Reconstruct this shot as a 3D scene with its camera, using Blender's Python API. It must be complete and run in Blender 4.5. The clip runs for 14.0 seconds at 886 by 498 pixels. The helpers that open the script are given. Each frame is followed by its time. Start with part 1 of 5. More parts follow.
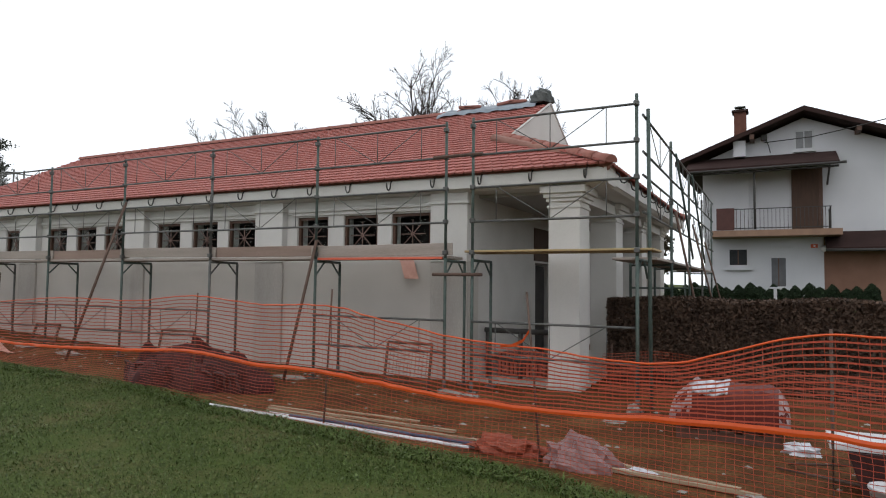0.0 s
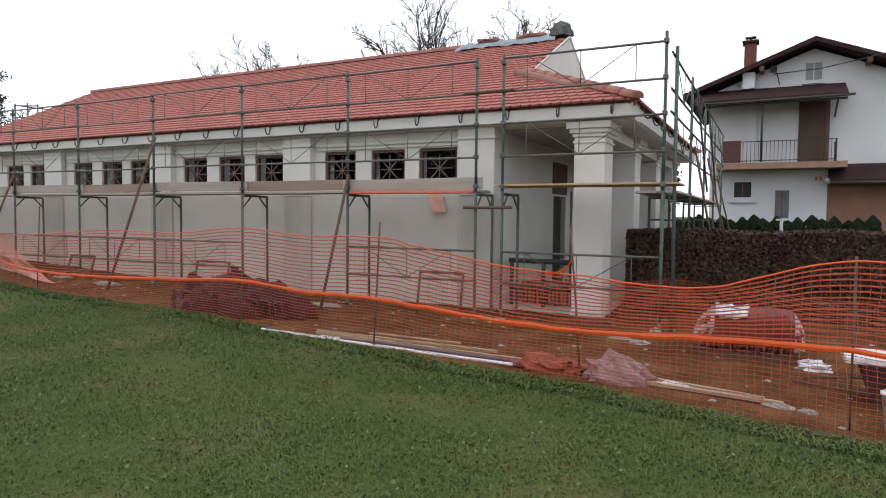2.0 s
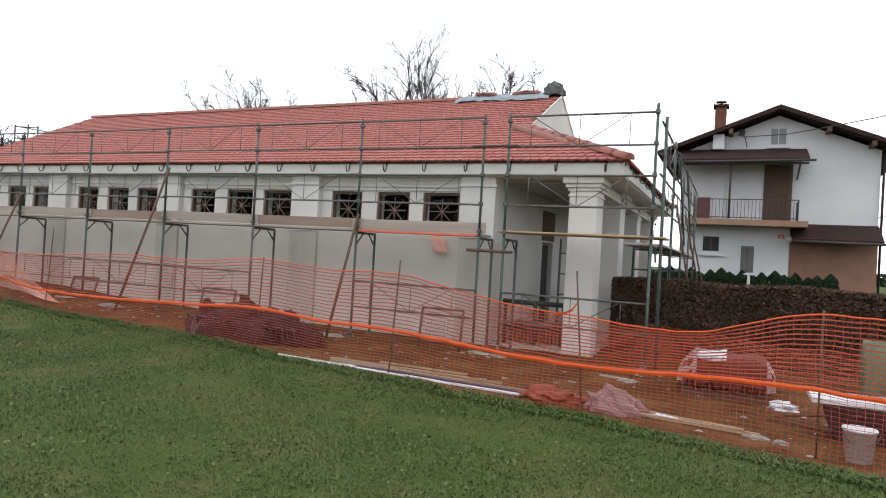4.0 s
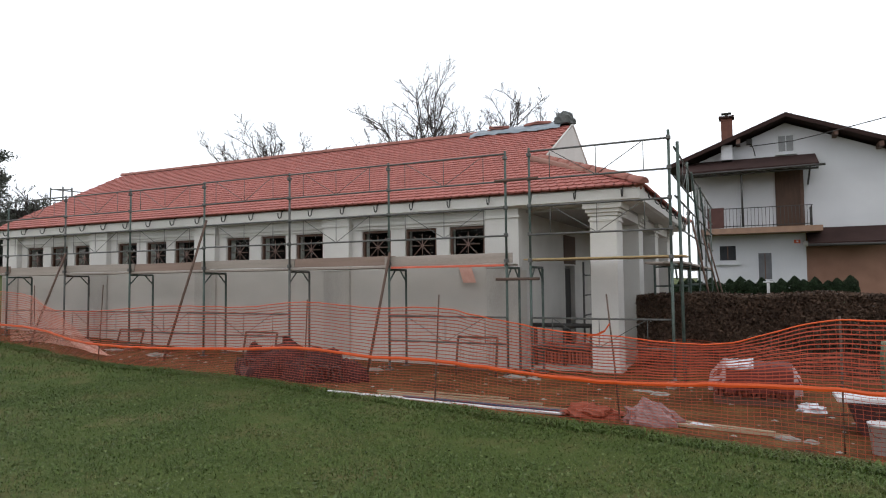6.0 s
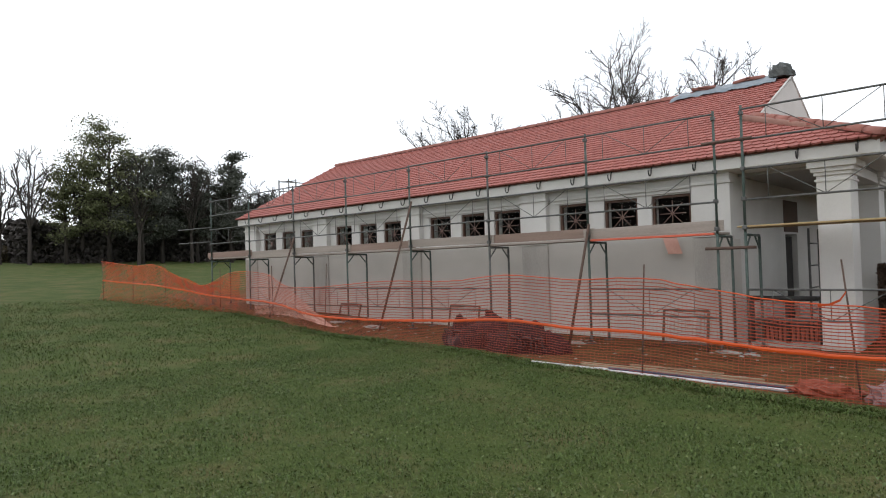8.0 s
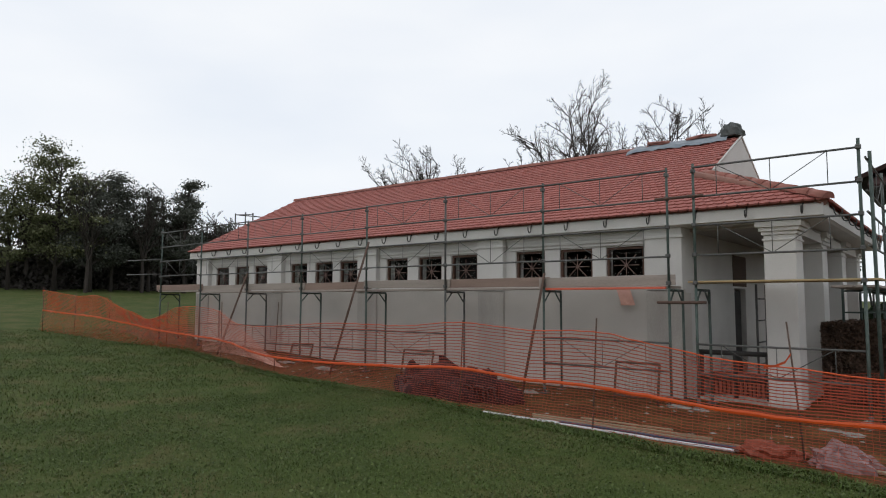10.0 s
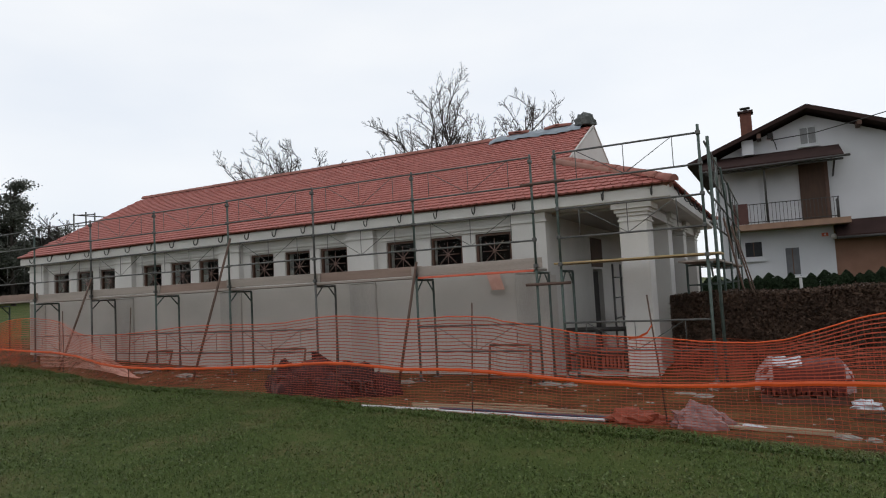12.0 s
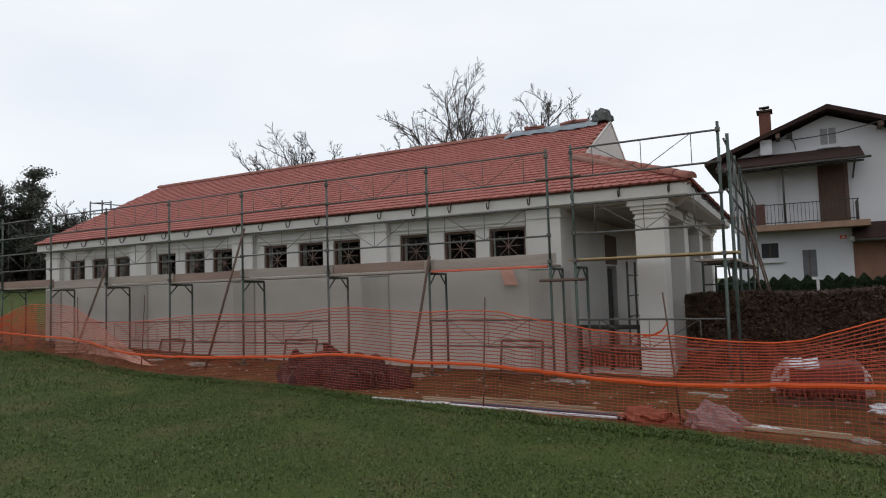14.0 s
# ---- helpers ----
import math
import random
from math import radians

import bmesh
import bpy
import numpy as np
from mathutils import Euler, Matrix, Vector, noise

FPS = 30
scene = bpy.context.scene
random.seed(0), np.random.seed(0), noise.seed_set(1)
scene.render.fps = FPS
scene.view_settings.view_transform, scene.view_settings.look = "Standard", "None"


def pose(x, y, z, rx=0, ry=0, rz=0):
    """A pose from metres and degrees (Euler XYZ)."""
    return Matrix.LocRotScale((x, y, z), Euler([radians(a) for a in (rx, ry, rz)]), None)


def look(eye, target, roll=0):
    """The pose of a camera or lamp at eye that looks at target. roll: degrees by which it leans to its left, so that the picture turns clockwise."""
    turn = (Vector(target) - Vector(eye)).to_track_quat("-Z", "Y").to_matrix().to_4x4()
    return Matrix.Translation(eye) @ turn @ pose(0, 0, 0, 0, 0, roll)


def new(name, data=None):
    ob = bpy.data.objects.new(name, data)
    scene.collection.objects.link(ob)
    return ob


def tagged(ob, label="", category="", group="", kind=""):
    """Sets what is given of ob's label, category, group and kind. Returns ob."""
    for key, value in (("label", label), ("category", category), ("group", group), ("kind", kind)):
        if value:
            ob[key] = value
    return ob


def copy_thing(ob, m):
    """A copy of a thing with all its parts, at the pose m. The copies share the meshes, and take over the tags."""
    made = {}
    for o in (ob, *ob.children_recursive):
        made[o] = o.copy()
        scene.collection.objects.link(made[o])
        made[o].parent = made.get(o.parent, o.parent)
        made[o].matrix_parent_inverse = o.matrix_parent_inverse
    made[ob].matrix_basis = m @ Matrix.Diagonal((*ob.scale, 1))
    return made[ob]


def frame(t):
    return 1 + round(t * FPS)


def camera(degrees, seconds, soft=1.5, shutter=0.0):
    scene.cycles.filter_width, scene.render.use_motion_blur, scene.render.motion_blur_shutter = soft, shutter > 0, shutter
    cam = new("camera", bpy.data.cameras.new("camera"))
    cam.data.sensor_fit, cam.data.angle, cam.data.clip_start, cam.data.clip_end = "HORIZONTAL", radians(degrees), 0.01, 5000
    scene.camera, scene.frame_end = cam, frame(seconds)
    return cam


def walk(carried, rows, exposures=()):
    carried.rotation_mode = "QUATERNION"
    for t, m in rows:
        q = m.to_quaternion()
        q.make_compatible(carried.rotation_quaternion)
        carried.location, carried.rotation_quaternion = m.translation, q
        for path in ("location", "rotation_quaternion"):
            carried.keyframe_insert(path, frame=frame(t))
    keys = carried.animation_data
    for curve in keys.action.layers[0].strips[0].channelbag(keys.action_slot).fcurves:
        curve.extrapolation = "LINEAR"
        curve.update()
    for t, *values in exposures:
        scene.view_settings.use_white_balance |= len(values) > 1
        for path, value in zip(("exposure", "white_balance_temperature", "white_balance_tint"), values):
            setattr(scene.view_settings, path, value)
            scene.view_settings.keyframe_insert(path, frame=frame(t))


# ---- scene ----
cam = camera(68.5, 14.0, soft=1.1)
PATH = [
    (0, (-0.167, 0.348, 1.628), (-1.081, 2.124, 1.735), 0.7),
    (0.5, (-0.265, 0.308, 1.606), (-1.285, 2.028, 1.653), -0.0),
    (1, (-0.425, 0.118, 1.586), (-1.37, 1.878, 1.493), -1.0),
    (1.5, (-0.475, -0.05, 1.579), (-1.421, 1.711, 1.533), 1.3),
    (2, (-0.425, -0.32, 1.623), (-1.328, 1.461, 1.523), 0.6),
    (2.5, (-0.487, -0.645, 1.613), (-1.352, 1.158, 1.59), 0.1),
    (3, (-0.581, -0.897, 1.633), (-1.444, 0.906, 1.566), 2.0),
    (3.2, (-0.571, -0.985, 1.629), (-1.449, 0.811, 1.574), 3.2),
    (5.3, (-0.679, -1.84, 1.711), (-1.412, 0.02, 1.785), 1.8),
    (5.5, (-0.634, -1.915, 1.722), (-1.398, -0.067, 1.773), 0.7),
    (6, (-0.601, -2.009, 1.732), (-1.462, -0.206, 1.833), -0.6),
    (6.5, (-0.624, -2.049, 1.71), (-1.619, -0.317, 1.823), -0.4),
    (7, (-0.632, -2.15, 1.629), (-1.758, -0.499, 1.531), -1.7),
    (7.5, (-0.647, -2.138, 1.628), (-1.98, -0.647, 1.602), -2.0),
    (7.7, (-0.649, -2.144, 1.617), (-2.001, -0.671, 1.627), -2.2),
    (9.8, (-0.655, -2.031, 1.763), (-1.923, -0.493, 1.924), 0.6),
    (10, (-0.654, -2.023, 1.772), (-1.904, -0.47, 1.933), 0.2),
    (10.5, (-0.63, -2.013, 1.762), (-1.771, -0.378, 1.922), -0.1),
    (11, (-0.649, -2.0, 1.726), (-1.655, -0.275, 1.837), -0.6),
    (11.5, (-0.741, -1.958, 1.716), (-1.696, -0.205, 1.834), -3.2),
    (12, (-0.859, -1.937, 1.716), (-1.763, -0.159, 1.849), -3.0),
    (12.5, (-0.9, -1.946, 1.726), (-1.815, -0.175, 1.88), -2.7),
    (13, (-0.905, -1.924, 1.7), (-1.83, -0.157, 1.854), -2.5),
    (13.5, (-0.908, -1.944, 1.685), (-1.842, -0.18, 1.817), -2.2),
    (14, (-0.904, -1.9, 1.688), (-1.843, -0.138, 1.809), -1.8),
]
EXPOSURES = [(0.0, 0.15), (1.0, 0.3), (2.0, 0.5), (3.2, 0.68), (5.5, 0.5), (6.0, 0.35), (6.5, 0.15), (7.0, 0.12), (7.5, 0.42), (10.0, -0.18), (14.0, -0.18)]
walk(cam, [(t, look(eye, target, roll)) for t, eye, target, roll in PATH], EXPOSURES)

# ---- sky and light: an overcast afternoon ----
world = bpy.data.worlds.new("overcast_sky")
scene.world = world
world.use_nodes = True
wn, wl = world.node_tree.nodes, world.node_tree.links
wn.clear()
w_out = wn.new("ShaderNodeOutputWorld")
w_bg = wn.new("ShaderNodeBackground")
w_sky = wn.new("ShaderNodeTexSky")
w_sky.sky_type = "NISHITA"
w_sky.sun_disc = False
w_sky.sun_elevation = radians(38)
w_sky.sun_rotation = radians(200)
w_gain = wn.new("ShaderNodeVectorMath")
w_gain.operation = "SCALE"
w_gain.inputs["Scale"].default_value = 0.09
wl.new(w_sky.outputs[0], w_gain.inputs[0])
w_co = wn.new("ShaderNodeTexCoord")
w_map = wn.new("ShaderNodeMapping")
w_map.inputs["Scale"].default_value = (1.0, 1.0, 3.2)
wl.new(w_co.outputs["Generated"], w_map.inputs[0])
w_noise = wn.new("ShaderNodeTexNoise")
w_noise.inputs["Scale"].default_value = 2.2
w_noise.inputs["Detail"].default_value = 5.0
w_noise.inputs["Roughness"].default_value = 0.45
wl.new(w_map.outputs[0], w_noise.inputs["Vector"])
w_ramp = wn.new("ShaderNodeValToRGB")
w_ramp.color_ramp.elements[0].position = 0.3
w_ramp.color_ramp.elements[0].color = (0.84, 0.885, 0.95, 1)
w_ramp.color_ramp.elements[1].position = 0.62
w_ramp.color_ramp.elements[1].color = (0.955, 0.975, 1.0, 1)
wl.new(w_noise.outputs["Fac"], w_ramp.inputs[0])
w_mix = wn.new("ShaderNodeMixRGB")
w_mix.inputs[0].default_value = 0.86
wl.new(w_gain.outputs[0], w_mix.inputs[1])
wl.new(w_ramp.outputs[0], w_mix.inputs[2])
wl.new(w_mix.outputs[0], w_bg.inputs[0])
w_bg.inputs[1].default_value = 1.23
wl.new(w_bg.outputs[0], w_out.inputs[0])

sun = new("sun", bpy.data.lights.new("sun", "SUN"))
sun.data.energy = 0.3
sun.data.angle = radians(25)
sun.data.color = (1.0, 0.96, 0.9)
sun.matrix_world = look((0, 0, 30), (-6, 22, 0))


# ---- materials ----
def material(name, a, b, rough=0.8, scale=6.0, fine=60.0, bump=0.15, dist=0.01, metal=0.0, spread=0.5, third=None, vary=0.0, stretch=(1, 1, 1), isles=False, spec=0.4):
    """Two colours mixed by a broad noise, broken by a fine one, with fine relief; vary: piece by piece."""
    m = bpy.data.materials.new(name)
    m.use_nodes = True
    n, l = m.node_tree.nodes, m.node_tree.links
    p = n["Principled BSDF"]
    p.inputs["Roughness"].default_value = rough
    p.inputs["Metallic"].default_value = metal
    p.inputs["Specular IOR Level"].default_value = spec
    co = n.new("ShaderNodeNewGeometry")
    mp = n.new("ShaderNodeMapping")
    mp.inputs["Scale"].default_value = stretch
    l.new(co.outputs["Position"], mp.inputs[0])
    n1 = n.new("ShaderNodeTexNoise")
    n1.inputs["Scale"].default_value = scale
    n1.inputs["Detail"].default_value = 4
    n2 = n.new("ShaderNodeTexNoise")
    n2.inputs["Scale"].default_value = fine
    n2.inputs["Detail"].default_value = 3
    for k in (n1, n2):
        l.new(mp.outputs[0], k.inputs["Vector"])
    ramp = n.new("ShaderNodeValToRGB")
    ramp.color_ramp.elements[0].position = 0.5 - spread * 0.4
    ramp.color_ramp.elements[1].position = 0.5 + spread * 0.4
    ramp.color_ramp.elements[0].color = (*a, 1)
    ramp.color_ramp.elements[1].color = (*b, 1)
    if third:
        e = ramp.color_ramp.elements.new(0.5)
        e.color = (*third, 1)
    mixf = n.new("ShaderNodeMath")
    mixf.operation = "MULTIPLY_ADD"
    mixf.inputs[1].default_value = 0.45
    l.new(n2.outputs["Fac"], mixf.inputs[0])
    half = n.new("ShaderNodeMath")
    half.operation = "MULTIPLY"
    half.inputs[1].default_value = 0.55
    l.new(n1.outputs["Fac"], half.inputs[0])
    l.new(half.outputs[0], mixf.inputs[2])
    l.new(mixf.outputs[0], ramp.inputs[0])
    colour = ramp.outputs[0]
    if vary:
        info = n.new("ShaderNodeObjectInfo")
        rnd = info.outputs["Random"]
        if isles:
            rnd = co.outputs["Random Per Island"]
        mr = n.new("ShaderNodeMapRange")
        mr.inputs["To Min"].default_value = 1 - vary
        mr.inputs["To Max"].default_value = 1 + vary
        l.new(rnd, mr.inputs[0])
        hsv = n.new("ShaderNodeHueSaturation")
        l.new(mr.outputs[0], hsv.inputs["Value"])
        l.new(colour, hsv.inputs["Color"])
        colour = hsv.outputs[0]
    l.new(colour, p.inputs["Base Color"])
    if bump:
        bp = n.new("ShaderNodeBump")
        bp.inputs["Strength"].default_value = bump
        bp.inputs["Distance"].default_value = dist
        l.new(n2.outputs["Fac"], bp.inputs["Height"])
        l.new(bp.outputs[0], p.inputs["Normal"])
    return m


M_WALL = material("white_render", (0.47, 0.455, 0.43), (0.6, 0.585, 0.555), 0.9, 1.2, 90, 0.25, 0.004)
M_BASE = material("grey_base_coat", (0.4, 0.372, 0.338), (0.51, 0.48, 0.44), 0.92, 0.8, 70, 0.3, 0.004, stretch=(1, 1, 1.6))
M_DAMP = material("bare_grey_cement", (0.31, 0.288, 0.26), (0.46, 0.43, 0.395), 0.92, 1.1, 50, 0.3, 0.004, stretch=(2.2, 1, 0.6))
# darker than the wall render: the porch's shade is part of this grey
M_SOFFIT = material("shaded_soffit_render", (0.28, 0.27, 0.255), (0.36, 0.345, 0.33), 0.9, 1.0, 60, 0.2, 0.004)
M_TILE = material("clay_tile", (0.27, 0.078, 0.062), (0.35, 0.12, 0.098), 0.75, 5, 80, 0.2, 0.004, vary=0.09)
M_TILES = material("clay_tiles_joined", (0.27, 0.078, 0.062), (0.35, 0.12, 0.098), 0.75, 5, 80, 0.2, 0.004, vary=0.09, isles=True)
M_RIDGE = material("ridge_tile_clay", (0.21, 0.078, 0.06), (0.31, 0.128, 0.1), 0.8, 6, 60, 0.2, 0.005, vary=0.12)
M_GREEN = material("worn_green_paint_steel", (0.028, 0.05, 0.042), (0.13, 0.14, 0.125), 0.6, 9, 70, 0.2, 0.003, spread=0.6, third=(0.05, 0.074, 0.063), spec=0.4)
M_STEEL = material("dark_galvanised_tube", (0.05, 0.05, 0.048), (0.14, 0.14, 0.13), 0.55, 10, 60, 0.2, 0.003, metal=0.3)
M_RUST = material("rusty_brown_tube", (0.055, 0.032, 0.024), (0.13, 0.08, 0.058), 0.75, 9, 80, 0.3, 0.003)
M_PLANK = material("grey_weathered_plank", (0.22, 0.188, 0.162), (0.37, 0.32, 0.28), 0.85, 3, 60, 0.3, 0.004, stretch=(0.25, 3, 3))
M_YELLOW = material("yellow_plank", (0.28, 0.2, 0.09), (0.42, 0.32, 0.165), 0.8, 3, 50, 0.25, 0.004, stretch=(0.3, 2, 2))
M_REDPAINT = material("red_painted_edge", (0.5, 0.09, 0.05), (0.62, 0.14, 0.08), 0.7, 6, 60, 0.1, 0.003)
M_FRAME = material("brown_window_wood", (0.06, 0.03, 0.02), (0.11, 0.055, 0.035), 0.6, 8, 80, 0.2, 0.003)
# near-black colour stands in for the lack of light indoors
M_DARKIN = material("interior_gloom", (0.025, 0.023, 0.022), (0.05, 0.046, 0.043), 0.95, 3, 30, 0.1)
M_BLACK = material("black_metal", (0.02, 0.02, 0.02), (0.05, 0.045, 0.04), 0.6, 20, 80, 0.1, 0.002)
M_HOUSE = material("house_white_plaster", (0.44, 0.445, 0.465), (0.55, 0.555, 0.575), 0.9, 0.7, 40, 0.15, 0.006)
M_HOUSE2 = material("house_peach_plaster", (0.19, 0.1, 0.07), (0.27, 0.15, 0.105), 0.9, 1.6, 40, 0.15, 0.006)
M_BROWNROOF = material("dark_brown_metal_roof", (0.022, 0.012, 0.011), (0.045, 0.025, 0.022), 0.85, 1.5, 40, 0.15, 0.005, spec=0.15)
M_BROWN = material("brown_wood", (0.045, 0.024, 0.016), (0.085, 0.045, 0.028), 0.7, 3, 40, 0.2, 0.004, stretch=(4, 4, 0.5))
M_BRICK = material("red_brick_chimney", (0.09, 0.036, 0.025), (0.15, 0.06, 0.042), 0.9, 6, 40, 0.4, 0.008)
M_GREY = material("light_grey_paint", (0.42, 0.43, 0.44), (0.55, 0.56, 0.57), 0.8, 3, 40, 0.1)
M_CONC = material("terracotta_slab_edge", (0.19, 0.115, 0.08), (0.28, 0.175, 0.12), 0.85, 3, 40, 0.2)
M_NET = material("orange_plastic_net", (0.38, 0.06, 0.03), (0.48, 0.092, 0.05), 0.5, 2, 30, 0.05)
M_BAND = material("orange_plastic_band", (0.52, 0.062, 0.007), (0.62, 0.09, 0.014), 0.45, 2, 30, 0.05)
M_FILM = material("milky_plastic_film", (0.38, 0.38, 0.41), (0.62, 0.62, 0.65), 0.25, 5, 25, 0.5, 0.02)
M_WHITEPVC = material("white_plastic_pipe", (0.5, 0.49, 0.5), (0.66, 0.65, 0.66), 0.35, 4, 30, 0.05)
M_BLUEPVC = material("dark_blue_pipe", (0.03, 0.035, 0.07), (0.06, 0.065, 0.11), 0.4, 4, 30, 0.05)
M_WOOD = material("pale_batten_wood", (0.24, 0.175, 0.11), (0.36, 0.275, 0.185), 0.8, 3, 60, 0.2, 0.003, stretch=(0.4, 4, 4))
M_TARP = material("grey_blue_tarpaulin", (0.12, 0.145, 0.17), (0.25, 0.285, 0.32), 0.45, 3, 18, 0.5, 0.02)
M_TARPDARK = material("dark_green_tarpaulin", (0.03, 0.035, 0.033), (0.075, 0.08, 0.075), 0.5, 5, 25, 0.5, 0.02)
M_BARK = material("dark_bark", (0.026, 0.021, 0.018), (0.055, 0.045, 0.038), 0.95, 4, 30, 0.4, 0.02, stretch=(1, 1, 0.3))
M_PANELRED = material("dark_red_board", (0.048, 0.017, 0.014), (0.085, 0.032, 0.026), 0.7, 4, 30, 0.2)
M_FILMRED = material("reddish_film", (0.14, 0.062, 0.056), (0.26, 0.155, 0.15), 0.3, 5, 25, 0.5, 0.02)
M_BUNDLE = material("grey_red_bundle", (0.06, 0.032, 0.032), (0.11, 0.062, 0.06), 0.8, 5, 30, 0.4, 0.02)
M_CHIP = material("plaster_chips", (0.17, 0.155, 0.135), (0.31, 0.29, 0.26), 0.9, 8, 60, 0.3)
# pale orange of the hanging scrap; on the fallen net, light shining through
M_SCRAP = material("faded_backlit_orange", (0.55, 0.3, 0.24), (0.65, 0.38, 0.31), 0.8, 5, 30, 0.2)
M_FILMPINK = material("pinkish_film", (0.22, 0.13, 0.125), (0.4, 0.31, 0.31), 0.3, 6, 25, 0.5, 0.02)
# darker than M_NET; on the back net this carries the hedge's shade
M_NETDARK = material("darkened_orange_net", (0.16, 0.032, 0.014), (0.28, 0.065, 0.032), 0.6, 5, 40, 0.4, 0.015)
M_STACK = material("wrapped_red_tile", (0.16, 0.04, 0.028), (0.24, 0.065, 0.045), 0.6, 6, 60, 0.2, 0.004, vary=0.2)
M_WRAP = material("red_tiles_under_film", (0.075, 0.013, 0.01), (0.14, 0.032, 0.026), 0.55, 5, 25, 0.4, 0.015, spec=0.2)
M_MORTAR = material("reddish_bedding_mortar", (0.2, 0.095, 0.072), (0.29, 0.15, 0.115), 0.9, 6, 40, 0.3, 0.01)
M_PLANKB = material("reddish_brown_plank", (0.18, 0.125, 0.1), (0.29, 0.21, 0.17), 0.85, 3, 60, 0.3, 0.004, stretch=(0.25, 3, 3))
M_SACK = material("green_bag", (0.055, 0.075, 0.045), (0.115, 0.145, 0.085), 0.6, 6, 30, 0.3, 0.01)
M_HEAP = material("dark_red_sacking", (0.013, 0.003, 0.003), (0.06, 0.012, 0.01), 0.85, 5, 30, 0.5, 0.02, vary=0.3)
M_CARD = material("brown_sacking", (0.03, 0.012, 0.012), (0.075, 0.029, 0.028), 0.85, 5, 30, 0.4, 0.02)


def glass_material():
    m = bpy.data.materials.new("window_glass")
    m.use_nodes = True
    p = m.node_tree.nodes["Principled BSDF"]
    p.inputs["Base Color"].default_value = (0.9, 0.95, 0.93, 1)
    p.inputs["Roughness"].default_value = 0.03
    p.inputs["Transmission Weight"].default_value = 1.0
    p.inputs["IOR"].default_value = 1.1
    return m


M_GLASS = glass_material()


# ---- building blocks ----
def part(name, bm, mat, parent=None, label=""):
    """One mesh object from a bmesh."""
    me = bpy.data.meshes.new(name)
    bm.to_mesh(me)
    bm.free()
    for m in mat if isinstance(mat, (list, tuple)) else [mat]:
        me.materials.append(m)
    ob = new(name, me)
    if parent is not None:
        ob.parent = parent
    if label:
        ob["label"] = label
    return ob


def thing(name, at, label, category, group="", kind=""):
    ob = new(name)
    ob.location = at
    ob.empty_display_size = 0.1
    bpy.context.view_layer.update()
    return tagged(ob, label, category, group, kind)


def off(parent):
    """Takes world metres to the parent's own."""
    return Vector((0, 0, 0)) if parent is None else -Vector(parent.location)


def box(bm, lo, hi, bevel=0.0, turn=None, mat=0):
    lo, hi = Vector(lo), Vector(hi)
    c, s = (lo + hi) / 2, hi - lo
    m = Matrix.Translation(c) @ (turn or Matrix()) @ Matrix.Diagonal((s.x, s.y, s.z, 1))
    r = bmesh.ops.create_cube(bm, size=1, matrix=m)
    vs = r["verts"]
    fs = {f for v in vs for f in v.link_faces}
    for f in fs:
        f.material_index = mat
    if bevel:
        es = list({e for v in vs for e in v.link_edges})
        bmesh.ops.bevel(bm, geom=es, offset=bevel, segments=1, affect="EDGES")


def tube(bm, pts, r, sides=8, close=True, taper=None):
    """A round bar along points."""
    pts = [Vector(p) for p in pts]
    rings = []
    for i, p in enumerate(pts):
        d = (pts[min(i + 1, len(pts) - 1)] - pts[max(i - 1, 0)]).normalized()
        u = d.cross(Vector((0, 0, 1)))
        if u.length < 1e-3:
            u = Vector((1, 0, 0))
        u.normalize()
        v = d.cross(u)
        rr = r if taper is None else r * taper[i]
        rings.append([bm.verts.new(p + rr * (math.cos(a) * u + math.sin(a) * v)) for a in [2 * math.pi * k / sides for k in range(sides)]])
    for a, b in zip(rings, rings[1:]):
        for k in range(sides):
            f = bm.faces.new((a[k], a[(k + 1) % sides], b[(k + 1) % sides], b[k]))
            f.smooth = True
    if close:
        bm.faces.new(rings[0][::-1])
        bm.faces.new(rings[-1])


def prism(bm, outline, axis, a, b, mat=0):
    """An outline of 2D points drawn along an axis from a to b; axis x takes (y, z), y takes (x, z), z takes (x, y)."""
    def at(p, q):
        return {"x": (q, p[0], p[1]), "y": (p[0], q, p[1]), "z": (p[0], p[1], q)}[axis]
    lo = [bm.verts.new(at(p, a)) for p in outline]
    hi = [bm.verts.new(at(p, b)) for p in outline]
    k = len(outline)
    fs = [bm.faces.new(lo), bm.faces.new(hi[::-1])]
    for i in range(k):
        fs.append(bm.faces.new((lo[i], hi[i], hi[(i + 1) % k], lo[(i + 1) % k])))
    for f in fs:
        f.material_index = mat
    bmesh.ops.recalc_face_normals(bm, faces=fs)


def solid(name, lo, hi, mat, parent=None, bevel=0.0, label=""):
    bm = bmesh.new()
    o = off(parent)
    box(bm, Vector(lo) + o, Vector(hi) + o, bevel)
    return part(name, bm, mat, parent, label)


def bar(name, pts, r, mat, parent=None, sides=8, label=""):
    bm = bmesh.new()
    o = off(parent)
    tube(bm, [Vector(p) + o for p in pts], r, sides)
    return part(name, bm, mat, parent, label)


def height(x, y):
    """The lie of the land: level by the building, rising gently to the west."""
    t = -x - 13
    z = 0.055 * (t + math.sqrt(t * t + 30)) / 2 - 0.03
    z += 0.03 * noise.noise(Vector((x * 0.35, y * 0.35, 0)))
    if x > -8 and y > 18:
        k = min(1, (y - 18) / 9) * min(1, (x + 8) / 3)
        z += 1.0 * k * k * (3 - 2 * k)
    return min(z, 3.6)


